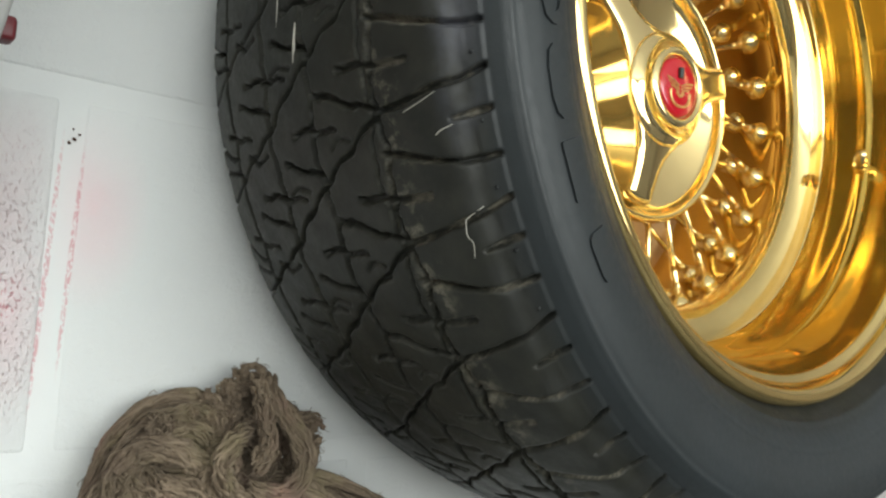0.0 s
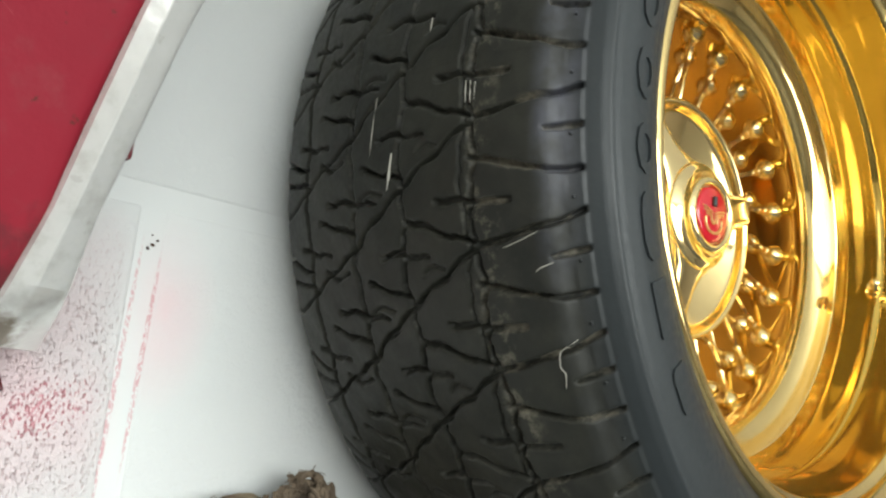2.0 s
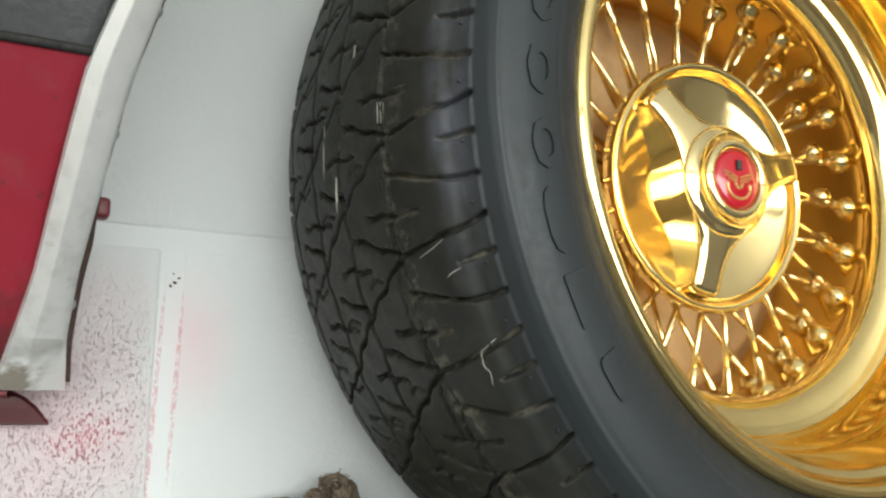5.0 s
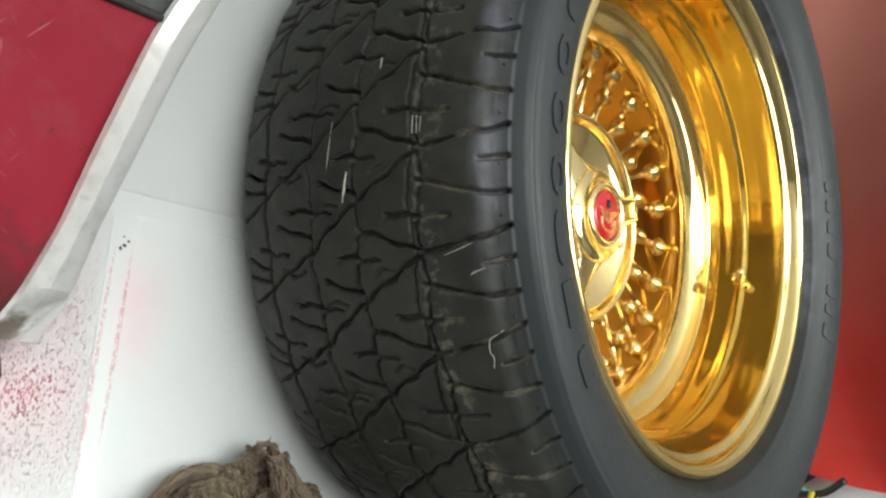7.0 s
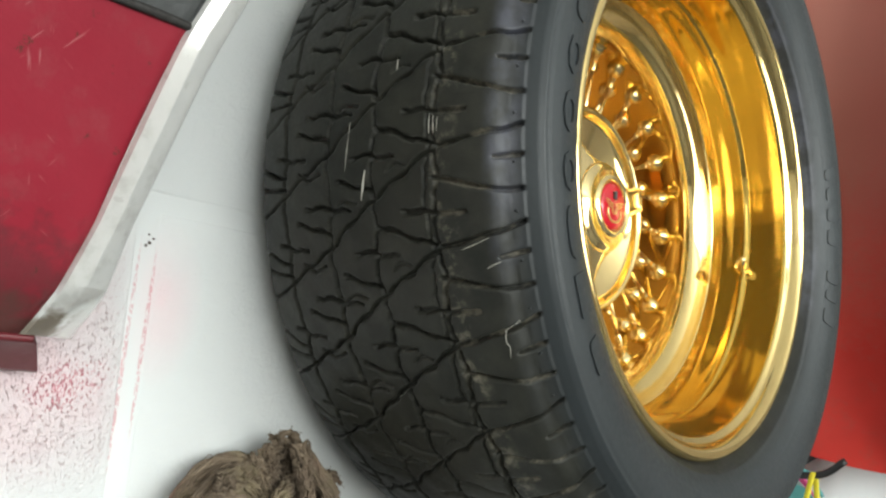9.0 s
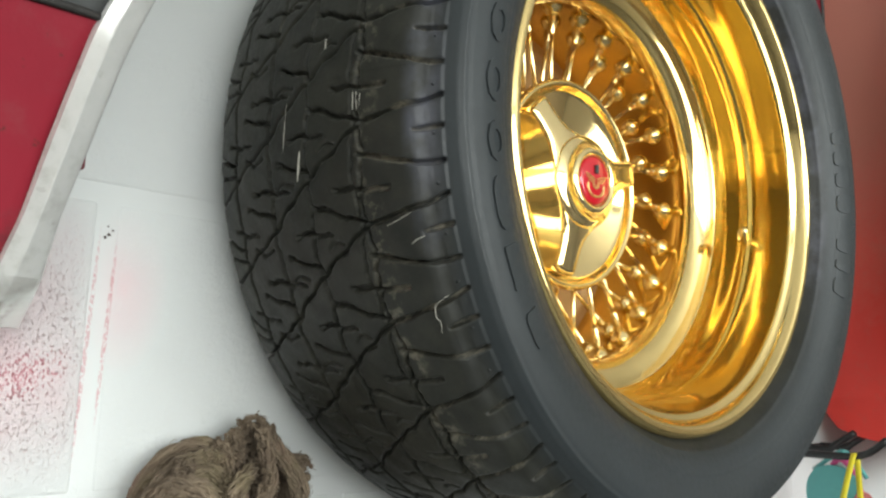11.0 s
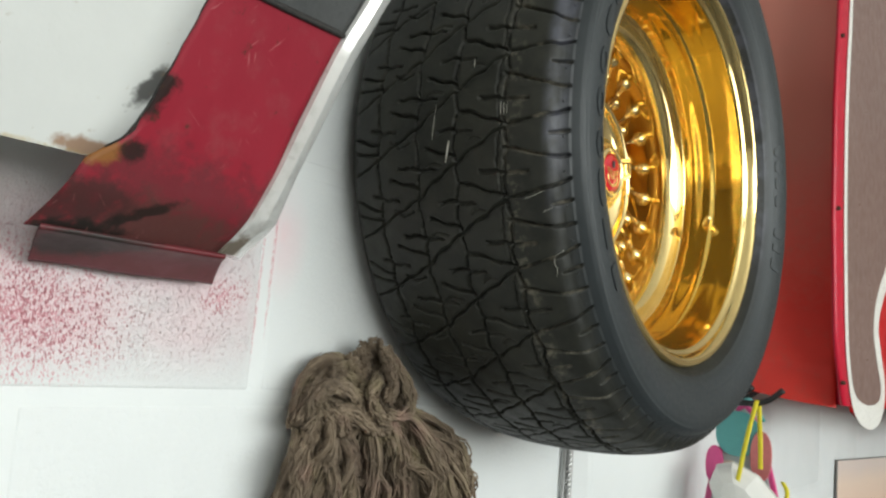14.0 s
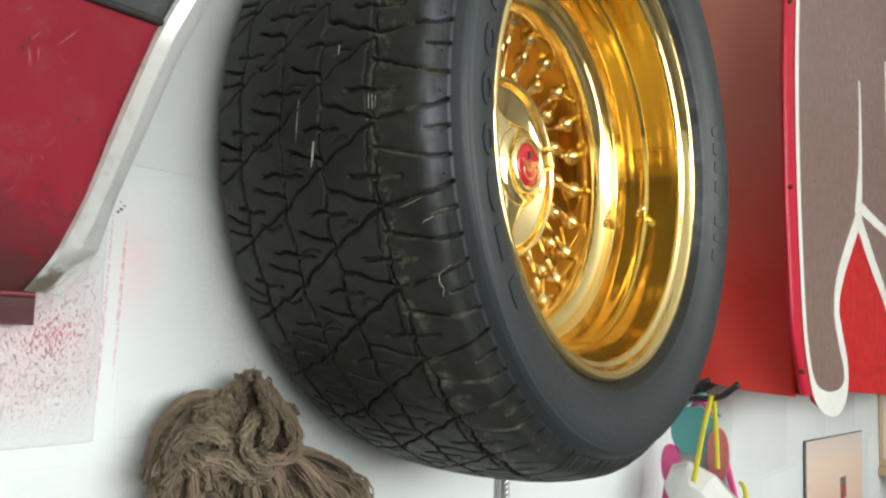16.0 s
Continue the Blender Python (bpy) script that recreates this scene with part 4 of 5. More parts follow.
# ---- string mop head ----
HANKS = [   # folded hanks of the knot: path, radius, strings
    ([(-0.262, 0.198, 1.362), (-0.274, 0.206, 1.374), (-0.292, 0.210, 1.373), (-0.312, 0.209, 1.361), (-0.326, 0.204, 1.343), (-0.334, 0.199, 1.320)], 0.0052, 60),
    ([(-0.268, 0.190, 1.364), (-0.280, 0.199, 1.370), (-0.297, 0.201, 1.365), (-0.313, 0.200, 1.352), (-0.325, 0.196, 1.336), (-0.336, 0.193, 1.324)], 0.0046, 52),
    ([(-0.272, 0.186, 1.354), (-0.284, 0.192, 1.362), (-0.299, 0.193, 1.357), (-0.312, 0.191, 1.344), (-0.320, 0.188, 1.330), (-0.331, 0.188, 1.318)], 0.0050, 52),
    ([(-0.286, 0.186, 1.372), (-0.302, 0.191, 1.366), (-0.318, 0.192, 1.352), (-0.327, 0.190, 1.338), (-0.326, 0.187, 1.322)], 0.0038, 40),
    ([(-0.300, 0.204, 1.352), (-0.312, 0.204, 1.345), (-0.318, 0.202, 1.332)], 0.0120, 50),
    ([(-0.322, 0.188, 1.343), (-0.312, 0.183, 1.353), (-0.298, 0.179, 1.352), (-0.286, 0.178, 1.346), (-0.276, 0.180, 1.340)], 0.0055, 50),
    ([(-0.247, 0.181, 1.389), (-0.2440, 0.174, 1.379), (-0.2375, 0.168, 1.367), (-0.2295, 0.164, 1.352), (-0.2300, 0.161, 1.341), (-0.2380, 0.159, 1.333), (-0.250, 0.159, 1.331), (-0.262, 0.162, 1.335)], 0.0042, 30),
    ([(-0.2535, 0.179, 1.388), (-0.2520, 0.172, 1.377), (-0.2515, 0.167, 1.364), (-0.2520, 0.164, 1.352), (-0.2570, 0.165, 1.343)], 0.0040, 28),
    ([(-0.259, 0.175, 1.362), (-0.2690, 0.169, 1.358), (-0.2770, 0.165, 1.350), (-0.2770, 0.163, 1.339), (-0.2700, 0.161, 1.330), (-0.258, 0.160, 1.325)], 0.0042, 30),
    ([(-0.2440, 0.196, 1.391), (-0.2390, 0.194, 1.384), (-0.2410, 0.190, 1.374), (-0.2430, 0.188, 1.360), (-0.2440, 0.184, 1.346)], 0.0036, 24),
    ([(-0.2650, 0.198, 1.385), (-0.2600, 0.194, 1.379), (-0.2610, 0.190, 1.370), (-0.2650, 0.186, 1.362)], 0.0036, 24),
    ([(-0.276, 0.200, 1.379), (-0.268, 0.196, 1.374), (-0.262, 0.192, 1.366)], 0.0032, 20),
    ([(-0.240, 0.200, 1.374), (-0.229, 0.197, 1.368), (-0.222, 0.193, 1.355), (-0.219, 0.188, 1.340)], 0.0078, 46),
    ([(-0.250, 0.200, 1.384), (-0.249, 0.197, 1.374), (-0.246, 0.194, 1.360)], 0.0062, 34),
    ([(-0.302, 0.182, 1.334), (-0.285, 0.174, 1.330), (-0.268, 0.169, 1.321), (-0.250, 0.167, 1.318)], 0.0066, 54),
    ([(-0.250, 0.203, 1.370), (-0.258, 0.206, 1.350), (-0.275, 0.206, 1.338), (-0.300, 0.207, 1.340)], 0.0140, 70),
    ([(-0.236, 0.205, 1.366), (-0.238, 0.203, 1.350), (-0.240, 0.198, 1.335), (-0.238, 0.192, 1.320)], 0.0125, 70),
    ([(-0.268, 0.189, 1.367), (-0.270, 0.182, 1.353), (-0.280, 0.177, 1.340), (-0.285, 0.171, 1.325)], 0.0052, 46),
    ([(-0.322, 0.196, 1.340), (-0.311, 0.188, 1.335), (-0.301, 0.181, 1.326), (-0.299, 0.176, 1.312)], 0.0085, 70),
    ([(-0.228, 0.186, 1.334), (-0.224, 0.178, 1.328), (-0.216, 0.172, 1.322), (-0.206, 0.166, 1.314)], 0.0070, 56),
    ([(-0.262, 0.197, 1.366), (-0.250, 0.195, 1.356), (-0.240, 0.194, 1.346), (-0.238, 0.190, 1.334)], 0.0095, 60)]


def mop():
    rng = np.random.default_rng(21)
    strands = []

    def strand(path, r, wobble=0.0015, n=22):
        p = smooth_line(path, n)
        ph = rng.random(3) * 6.28
        t = np.linspace(0, 1, n)[:, None]
        p = p + wobble * np.sin(t * (6 + 6 * rng.random()) * (1 + 250 * wobble) + ph[None, :])
        q = t * (26 + 22 * rng.random())
        p = p + 0.0008 * np.concatenate([np.sin(q + ph[0]), np.cos(q + ph[1]), np.sin(q * 0.8 + ph[2])], 1)
        p[:, 1] = np.minimum(p[:, 1], WALL_Y - r - 0.001)
        strands.append((p, r))

    def hank(path, radius, count, r=0.00098, twist=2.0):
        """A bundle of strings laid round a path, slightly twisted, flatter at its ends."""
        path = np.array(path)
        mid = smooth_line(path, 14)
        t = np.gradient(mid, axis=0)
        t /= np.linalg.norm(t, axis=1)[:, None]
        u = np.cross(t, np.array([0.3, 1.0, 0.1]))
        u /= np.linalg.norm(u, axis=1)[:, None] + 1e-9
        w = np.cross(t, u)
        q = np.linspace(0, 1, 14)
        for i in range(int(count * 1.15)):
            a0, f = rng.random() * 6.283, radius * math.sqrt(0.66 + 0.42 * rng.random())
            a = a0 + twist * q + 0.25 * np.sin(q * 5 + a0)
            ff = f * (0.80 + 0.25 * np.sin(np.pi * q) + 0.10 * np.sin(q * 9 + 2 * a0))
            cut = 14 if rng.random() < 0.7 else rng.integers(11, 14)
            strand((mid + (ff * np.cos(a))[:, None] * u + (ff * np.sin(a))[:, None] * w)[:cut], r * (0.8 + 0.45 * rng.random()), 0.0012, 30)
        core = smooth_line(path, 24)
        strands.append((core, radius * 0.80))

    for path, radius, count in HANKS:
        hank(path, radius, count)

    for i in range(34):                           # loose curls over the knot, down its east side and at its tip
        spot = ((-0.265, 0.176, 1.350, 0.024, 0.012), (-0.217, 0.190, 1.354, 0.007, 0.014), (-0.248, 0.194, 1.388, 0.012, 0.003), (-0.300, 0.186, 1.362, 0.018, 0.010))[(0, 1, 1, 2, 3)[i % 5]]
        c = np.array([spot[0] + rng.normal(0, spot[3] * 0.6), spot[1] + rng.normal(0, 0.004), spot[2] + rng.normal(0, spot[4] * 0.7)])
        rr, a0 = 0.0022 + 0.0034 * rng.random(), 6.28 * rng.random()
        ang = a0 + np.linspace(0, 3.0 + 2.6 * rng.random(), 6)
        hank(c + np.stack([rr * np.cos(ang), 0.0016 * np.arange(6) - 0.006, rr * np.sin(ang)], -1), 0.0016, 7, 0.0008, 2.5)

    def across(side, table):
        return np.array([np.interp(side, (0, 0.25, 0.5, 0.75, 1), [row[k] for row in table]) for k in range(3)])

    shoulder = [(-0.318, 0.195, 1.322), (-0.306, 0.191, 1.330), (-0.273, 0.181, 1.324), (-0.228, 0.172, 1.327), (-0.208, 0.165, 1.323)]
    hip = [(-0.326, 0.192, 1.302), (-0.312, 0.185, 1.302), (-0.280, 0.171, 1.293), (-0.218, 0.154, 1.295), (-0.168, 0.143, 1.304)]
    fall = [(-0.335, 0.189, 1.280), (-0.320, 0.180, 1.275), (-0.285, 0.167, 1.265), (-0.210, 0.147, 1.266), (-0.156, 0.130, 1.286)]
    hem = [(-0.344, 0.190, 1.240), (-0.324, 0.182, 1.236), (-0.283, 0.168, 1.230), (-0.198, 0.144, 1.230), (-0.154, 0.130, 1.248)]
    for i in range(150):                          # skirt: matted locks in the west, cut strings in the east
        side, layer = rng.random() ** 0.85, rng.random()
        back = np.array([0.004 * layer, (0.012 + 0.022 * side) * layer, 0.0])
        start = np.array([-0.286 + 0.040 * side, 0.178 + 0.016 * layer, 1.331 + rng.normal(0, 0.004)])
        j = rng.normal(0, 0.0055, (4, 3))
        pts = [start, across(side, shoulder) + back + j[0], across(side, hip) + back + j[1], across(side, fall) + back + 1.3 * j[2], across(side, hem) + back + 1.6 * j[3]]
        low = pts[-1] + np.array([(side - 0.5) * 0.012, 0.004, -0.09 - 0.03 * rng.random()])
        if side < 0.62 or (layer > 0.45 and side < 0.86):
            pts.append(low)
        elif side > 0.86 and layer < 0.25:
            pts[-1] = pts[-2] * 0.45 + pts[-1] * 0.55
        matted = side < 0.45
        fat = (0.0058 if matted else 0.0046) + 0.0022 * rng.random()
        line = smooth_line(pts, 12)
        q, ph = np.linspace(0, 1, 12)[:, None], rng.random(3) * 6.28
        line = line + (0.0030 if matted else 0.0014) * q * np.concatenate([np.sin(q * 17 + ph[0]), np.cos(q * 14 + ph[1]), 0.6 * np.sin(q * 15 + ph[2])], 1)
        strands.append((smooth_line(line[:-1], 24), fat * (0.66 if matted else 0.5)))
        for k in range(20 if matted else 17):
            off = rng.normal(0, fat * 0.44, 3) * np.array([1.0, 0.8, 0.6])
            if matted:
                off *= fat * 0.74 / (np.linalg.norm(off) + 1e-6)
            spread = np.linspace(0.5, 1.35, len(line))[:, None]
            short = len(line) - int(rng.random() * 2.6)
            strand((line + off * spread + rng.normal(0, 0.0009, line.shape))[:short], (0.00085 if matted else 0.00090) * (0.8 + 0.5 * rng.random()), 0.0011 if matted else 0.0014)
    tips = len(strands)
    for i in range(13000):                        # frayed fluff
        b = strands[rng.integers(0, tips)][0]
        k = rng.integers(1, len(b) - 1)
        d = rng.normal(0, 1, 3)
        d[1] = -abs(d[1])
        p = b[k]
        along = b[k + 1] - b[k - 1]
        q = p + d * 0.0013 + along / (np.linalg.norm(along) + 1e-6) * rng.normal(0, 0.0028)
        strands.append((smooth_line([p, (p + q) / 2 + rng.normal(0, 0.0014, 3), q], 4), 0.00024))
    verts, quads, count = [], [], 0
    for p, r in strands:
        n, m = len(p), 3 if len(p) < 6 else 5
        verts.append(tube_points(p, r * (1 - 0.25 * np.linspace(0, 1, n) ** 4), m).reshape(-1, 3))
        i = count + np.arange(n * m).reshape(n, m)
        j = np.concatenate([i, i[:, :1]], 1)
        quads.append(np.stack([j[:-1, :-1], j[1:, :-1], j[1:, 1:], j[:-1, 1:]], -1).reshape(-1, 4))
        count += n * m
    data = bpy.data.meshes.new("mop_head")
    data.from_pydata(np.concatenate(verts), [], np.concatenate(quads))
    return data


tagged(mesh_object("mop_head", mop(), YARN), "dusty brown string mop head hanging against the wall", "mop head", kind="stuff")
hook_nail = mesh_object("nail", tube("nail", [(-0.262, WALL_Y + 0.004, 1.352), (-0.262, 0.203, 1.354)], 0.003, 10), STEEL)
tagged(hook_nail, "steel nail in the wall holding the mop head", "nail")

# ---- rod below the wheel ----
rod = empty("wall_rod", 0.172, 0.2265, 1.05, "thin grey steel rod with a twisted cable, upright on the wall", "rod")
mesh_object("rod", tube("rod", [(0.1725, 0.2262, 1.34), (0.1720, 0.2262, 0.80)], 0.0026, 12), STEEL, rod)
for k in range(3):
    z = np.linspace(1.34, 0.80, 260)
    a = z * 330 + k * 2.094
    mesh_object("strand", tube("strand", np.stack([0.1830 + 0.0032 * np.cos(a), 0.2250 + 0.0032 * np.sin(a), z], -1), 0.0034, 6), STEEL, rod)
settle(rod)

# ---- second car panel, east of the wheel ----
second = empty("car_panel", 0.50, WALL_Y, 1.55, "dark red car body panel with a bright end piece", "car panel")


def second_left(z):
    return 0.20


def second_right(z):
    return float(np.interp(z, [1.520, 1.56, 1.63, 1.70, 1.78, 1.92, 2.10], [0.552, 0.572, 0.594, 0.607, 0.621, 0.617, 0.60]))


sheet("red_sheet", second_left, second_right, 1.520, 2.10, RED, second, "", 30, 16, lambda z: 0.1520)
mesh_object("edge_strip", tube("edge_strip", [(second_right(z) + 0.001, 0.1520, z) for z in np.linspace(1.715, 2.10, 24)], 0.0032, 8), BLACK, second, "thin black edge strip")
part("end_piece", box(0.052, 0.020, 0.020, 0.004, (0.594, 0.141, 1.684)), CHROME, second, "bright metal end piece")
part("end_block", box(0.040, 0.022, 0.052, 0.005, (0.590, 0.1415, 1.652)), STEEL, second, "dull grey end block")
part("knob", box(0.014, 0.014, 0.018, 0.005, (0.632, 0.146, 1.684)), MAROON, second, "small red knob")
part("wall_bracket", box(0.05, WALL_Y - 0.1535, 0.03, 0.002, (0.45, (WALL_Y + 0.1535) / 2, 1.80)), STEEL, second, "plain steel bracket behind the sheet")
mesh_object("screw", lathe("screw", [(0.0, -0.004), (0.004, -0.003), (0.005, 0.0), (0.005, 0.003)], 12), BLACK, second).location = (0.621, 0.1500, 1.783)
settle(second)

# ---- wire rack with hooks ----
rack = empty("hook_rack", 0.62, WALL_Y, 1.345, "black wire hook rack fixed to the white wall", "hook rack")


def wire(name, path, r, parent=None):
    return mesh_object(name, tube(name, smooth_line(path, 4 * len(path)), r, 8), BLACK, parent or rack)


for z in (1.417, 1.382):
    wire("rail", [(0.44, 0.2235, z), (0.57, 0.2235, z), (0.708, 0.2235, z)], 0.0042)
for x in (0.47, 0.655, 0.688):
    wire("post", [(x, 0.2265, 1.424), (x, 0.2265, 1.40), (x, 0.2265, 1.343)], 0.0042)
wire("rail", [(0.44, 0.2235, 1.344), (0.60, 0.2235, 1.344), (0.86, 0.2235, 1.342)], 0.0052)
for x in (0.50, 0.575, 0.692, 0.752):
    tip = 0.066 if x == 0.575 else 0.150
    wire("hook", [(x, 0.224, 1.345), (x, (0.224 + tip) / 2, 1.345), (x, tip + 0.03, 1.350), (x - 0.002, tip, 1.371)], 0.0047)
settle(rack)

# ---- dust mask on a hook ----
mask = empty("dust_mask", 0.560, 0.105, 1.355, "white cup dust mask hanging by yellow elastic straps", "dust mask")
cup = []
for t in (0.0, 0.30, 0.72, 0.93, 1.0):
    rr = math.sin(t * math.pi / 2) ** 0.9
    cup.append([(0.572 - 0.042 * math.cos(t * math.pi / 2) + 0.006 * rr ** 4 * math.sin(3 * a), 0.117 + 0.060 * rr * math.cos(a) * (1 - 0.12 * math.sin(a)) + 0.012 * rr * math.sin(a), 1.196 + 0.052 * rr * math.sin(a) - 0.016 * rr * math.cos(a) * -1) for a in np.linspace(0, 2 * np.pi, 9, endpoint=False)])
cup = np.array(cup)
mesh_object("cup", grid_mesh("cup", np.concatenate([cup, cup[-1:] + np.array([0.004, 0, 0]), cup[::-1] + np.array([0.003, 0, 0])]), close_v=True), MASK, mask, "white felt cup with folded facets", False)
mesh_object("edge_roll", tube("edge_roll", np.concatenate([cup[-1], cup[-1][:2]]), 0.0022, 8, False), MASK, mask)


def strap(path, w=0.0042):
    line = smooth_line(path, 24)
    pts = []
    for p in line:
        pts.append([(p[0] - 0.0006, p[1] - w, p[2]), (p[0] - 0.0006, p[1] + w, p[2]), (p[0] + 0.0006, p[1] + w, p[2]), (p[0] + 0.0006, p[1] - w, p[2])])
    mesh_object("strap", grid_mesh("strap", np.array(pts), close_v=True), YELLOW, mask, "flat yellow elastic strap")


strap([(0.5725, 0.1055, 1.352), (0.566, 0.107, 1.340), (0.552, 0.114, 1.29), (0.542, 0.121, 1.235), (0.539, 0.125, 1.212)], 0.0036)
strap([(0.5755, 0.1045, 1.352), (0.575, 0.103, 1.340), (0.575, 0.100, 1.29), (0.574, 0.098, 1.245)], 0.0036)
strap([(0.567, 0.062, 1.231), (0.557, 0.052, 1.216), (0.552, 0.058, 1.186), (0.542, 0.085, 1.171), (0.540, 0.092, 1.189)], 0.0034)
settle(mask)

# ---- flat colourful bag behind the mask ----
bag = empty("printed_bag", 0.617, 0.145, 1.20, "flat pink and teal printed bag hanging from a hook", "bag")


def rounded(cx, cz, w, h, n=30, p=2.6, bottom=0.0):
    out = []
    for a in np.linspace(0, 2 * np.pi, n, endpoint=False):
        c, s = math.cos(a), math.sin(a)
        out.append((cx + w / 2 * math.copysign(abs(c) ** (2 / p), c), cz + h / 2 * math.copysign(abs(s) ** (2 / p), s)))
    return out


def teardrop(cy, top, low, w):
    """A drop that is narrow under its hook and full below."""
    right = [(0.0, 1.0), (0.16, 0.97), (0.34, 0.88), (0.62, 0.70), (0.86, 0.48), (1.0, 0.26), (0.92, 0.08), (0.62, 0.0)]
    side = [(cy + w / 2 * u, low + (top - low) * v) for u, v in right]
    return side + [(2 * cy - u, v) for u, v in reversed(side[1:])]


for name, shape, x, mat in (("body", teardrop(0.140, 1.345, 1.075, 0.132), 0.622, PINK), ("edge_panel", teardrop(0.138, 1.336, 1.085, 0.108), 0.6116, PALE_PRINT), ("panel", rounded(0.146, 1.294, 0.072, 0.074, 30, 2.2), 0.6072, TEAL), ("panel", rounded(0.106, 1.262, 0.034, 0.080, 30, 2.2), 0.6030, CORAL),
                            ("panel", rounded(0.158, 1.226, 0.044, 0.046, 30, 2.2), 0.6072, CREAM), ("panel", rounded(0.182, 1.240, 0.030, 0.062, 30, 2.2), 0.6050, PINK), ("panel", rounded(0.148, 1.150, 0.084, 0.080, 30, 2.6), 0.6072, TEAL)):
    part(name, plate(shape, lambda u, v, x=x: (x, u, v), 0.010 if name == "body" else 0.004, (-1, 0, 0), 0.0015 if name == "body" else 0.0006), mat, bag, "", True, 40)
mesh_object("handle_cord", tube("handle_cord", smooth_line([(0.617, 0.108, 1.318), (0.596, 0.118, 1.345), (0.577, 0.122, 1.352), (0.596, 0.140, 1.345), (0.617, 0.176, 1.322)], 24), 0.003, 8), TEAL, bag)
settle(bag)

# ---- red car hood with flames ----
hood = empty("flame_painted_hood", 1.3, WALL_Y, 1.32, "glossy red car hood with white-outlined brown-grey flames, hung on the wall", "car hood")


def hood_low(y):
    """Lower edge of the turned-back side, by distance from the wall."""
    return float(np.interp(y, [0.02, 0.10, 0.16, 0.195, 0.215, 0.228, 0.2313], [1.346, 1.353, 1.362, 1.372, 1.396, 1.440, 1.540]))


HOOD_Y = 0.006
side_rows = []
for y in np.concatenate([np.linspace(0.0290, 0.19, 16), np.linspace(0.197, 0.2308, 12)]):
    x_bulge = 0.752 - 0.012 * math.sin((y - 0.02) / 0.21 * math.pi)
    lo = hood_low(y)
    # a low pressed crease runs along the side above its lower edge
    side_rows.append([(x_bulge + 0.05 * max(0, z - 1.75) ** 1.3 * (y / 0.23) - 0.0045 * math.exp(-((z - 1.419 + 0.004 * math.sin(y * 40)) / 0.011) ** 2) + 0.0012 * math.sin(z * 31 + y * 17), y, z) for z in lo + (2.42 - lo) * np.linspace(0, 1, 90) ** 2])
side_front = np.array(side_rows)
side_back = side_front + np.array([0.004, 0, 0])
mesh_object("side_skin", grid_mesh("side_skin", np.concatenate([side_front, side_back[::-1]]), close_u=True), RED_SIDE_SHEEN, hood, "glossy plain red side")


def hood_bottom(x):
    return float(np.interp(x, [0.70, 0.75, 0.80, 0.86, 0.92, 0.98, 1.03, 1.08, 1.4, 1.75, 1.93, 2.1, 2.6], [1.400, 1.368, 1.342, 1.323, 1.317, 1.323, 1.340, 1.347, 1.330, 1.311, 1.294, 1.300, 1.30]))


def hood_left(z):
    return float(np.interp(z, [1.30, 1.367, 1.46, 1.65, 1.85, 2.07, 2.42], [0.80, 0.742, 0.703, 0.678, 0.675, 0.697, 0.72]))


face_rows = []
for x in np.concatenate([np.linspace(0, 0.30, 16), np.linspace(0.33, 1.9, 34)]):
    col = []
    for t in np.linspace(0, 1, 40):
        z = 1.30 + 1.12 * t
        xx = hood_left(z) + x
        lo = hood_bottom(max(xx, 0.70))
        z = lo + (2.42 - lo) * t
        xx = hood_left(z) + x
        col.append((xx, HOOD_Y, z))
    face_rows.append(col)
ff = np.array(face_rows)
fb = ff + np.array([0.0, 0.004, 0.0])
mesh_object("face_skin", grid_mesh("face_skin", np.concatenate([ff, fb[::-1]]), close_u=True), RED_GLOSS, hood, "glossy red face")
# pressed crease along the foot of the face
crease = []
for x in np.linspace(1.035, 1.705, 40):
    h = 0.0042 * min(1.0, (x - 1.035) / 0.05, (1.705 - x) / 0.05)
    crease.append([(x, HOOD_Y - 0.0003 - h * math.cos(k * math.pi / 2) ** 2 * (1.0 if k < 0 else 0.8), 1.401 + (0.026 if k < 0 else 0.010) * k + 0.003 * math.sin(x * 9)) for k in np.linspace(-1, 1, 13)])
mesh_object("crease", grid_mesh("crease", np.array(crease)), RED_GLOSS, hood, "pressed crease in the red face")
# rolled edge between the side and the face
roll = []
for z in np.linspace(1.352, 2.42, 44):
    a, b = hood_left(z), 0.7525
    e = a - 0.046 + 0.02 * max(0.0, 1.46 - z) * 6
    roll.append([(a + 0.001, HOOD_Y + 0.0002, z), (a - 0.012, HOOD_Y + 0.0006, z), (e + 0.008, HOOD_Y + 0.0016, z), (e + 0.001, HOOD_Y + 0.0036, z), (e - 0.001, HOOD_Y + 0.0066, z), (e + 0.002, HOOD_Y + 0.0100, z), (b - 0.004, 0.0240, z), (b, 0.0290, z), (b + 0.004, 0.0290, z), (b, 0.0210, z), (a + 0.008, 0.0140, z), (a + 0.006, HOOD_Y + 0.0045, z)])
mesh_object("rolled_edge", grid_mesh("rolled_edge", np.array(roll), close_v=True), CRIMSON, hood, "crimson rolled edge")
for z in (1.672, 1.97, 1.39):
    mesh_object("bolt", lathe("bolt", [(0.0, -0.003), (0.0026, -0.0027), (0.0036, -0.0015), (0.0036, 0.004)], 12), RUST, hood).location = (hood_left(z) - 0.038, HOOD_Y - 0.001, z)


def painted(name, outline, lift, material, label=""):
    part(name, plate(outline, lambda u, v: (u, HOOD_Y - lift, v), 0.0006, (0, -1, 0)), material, hood, label, False)


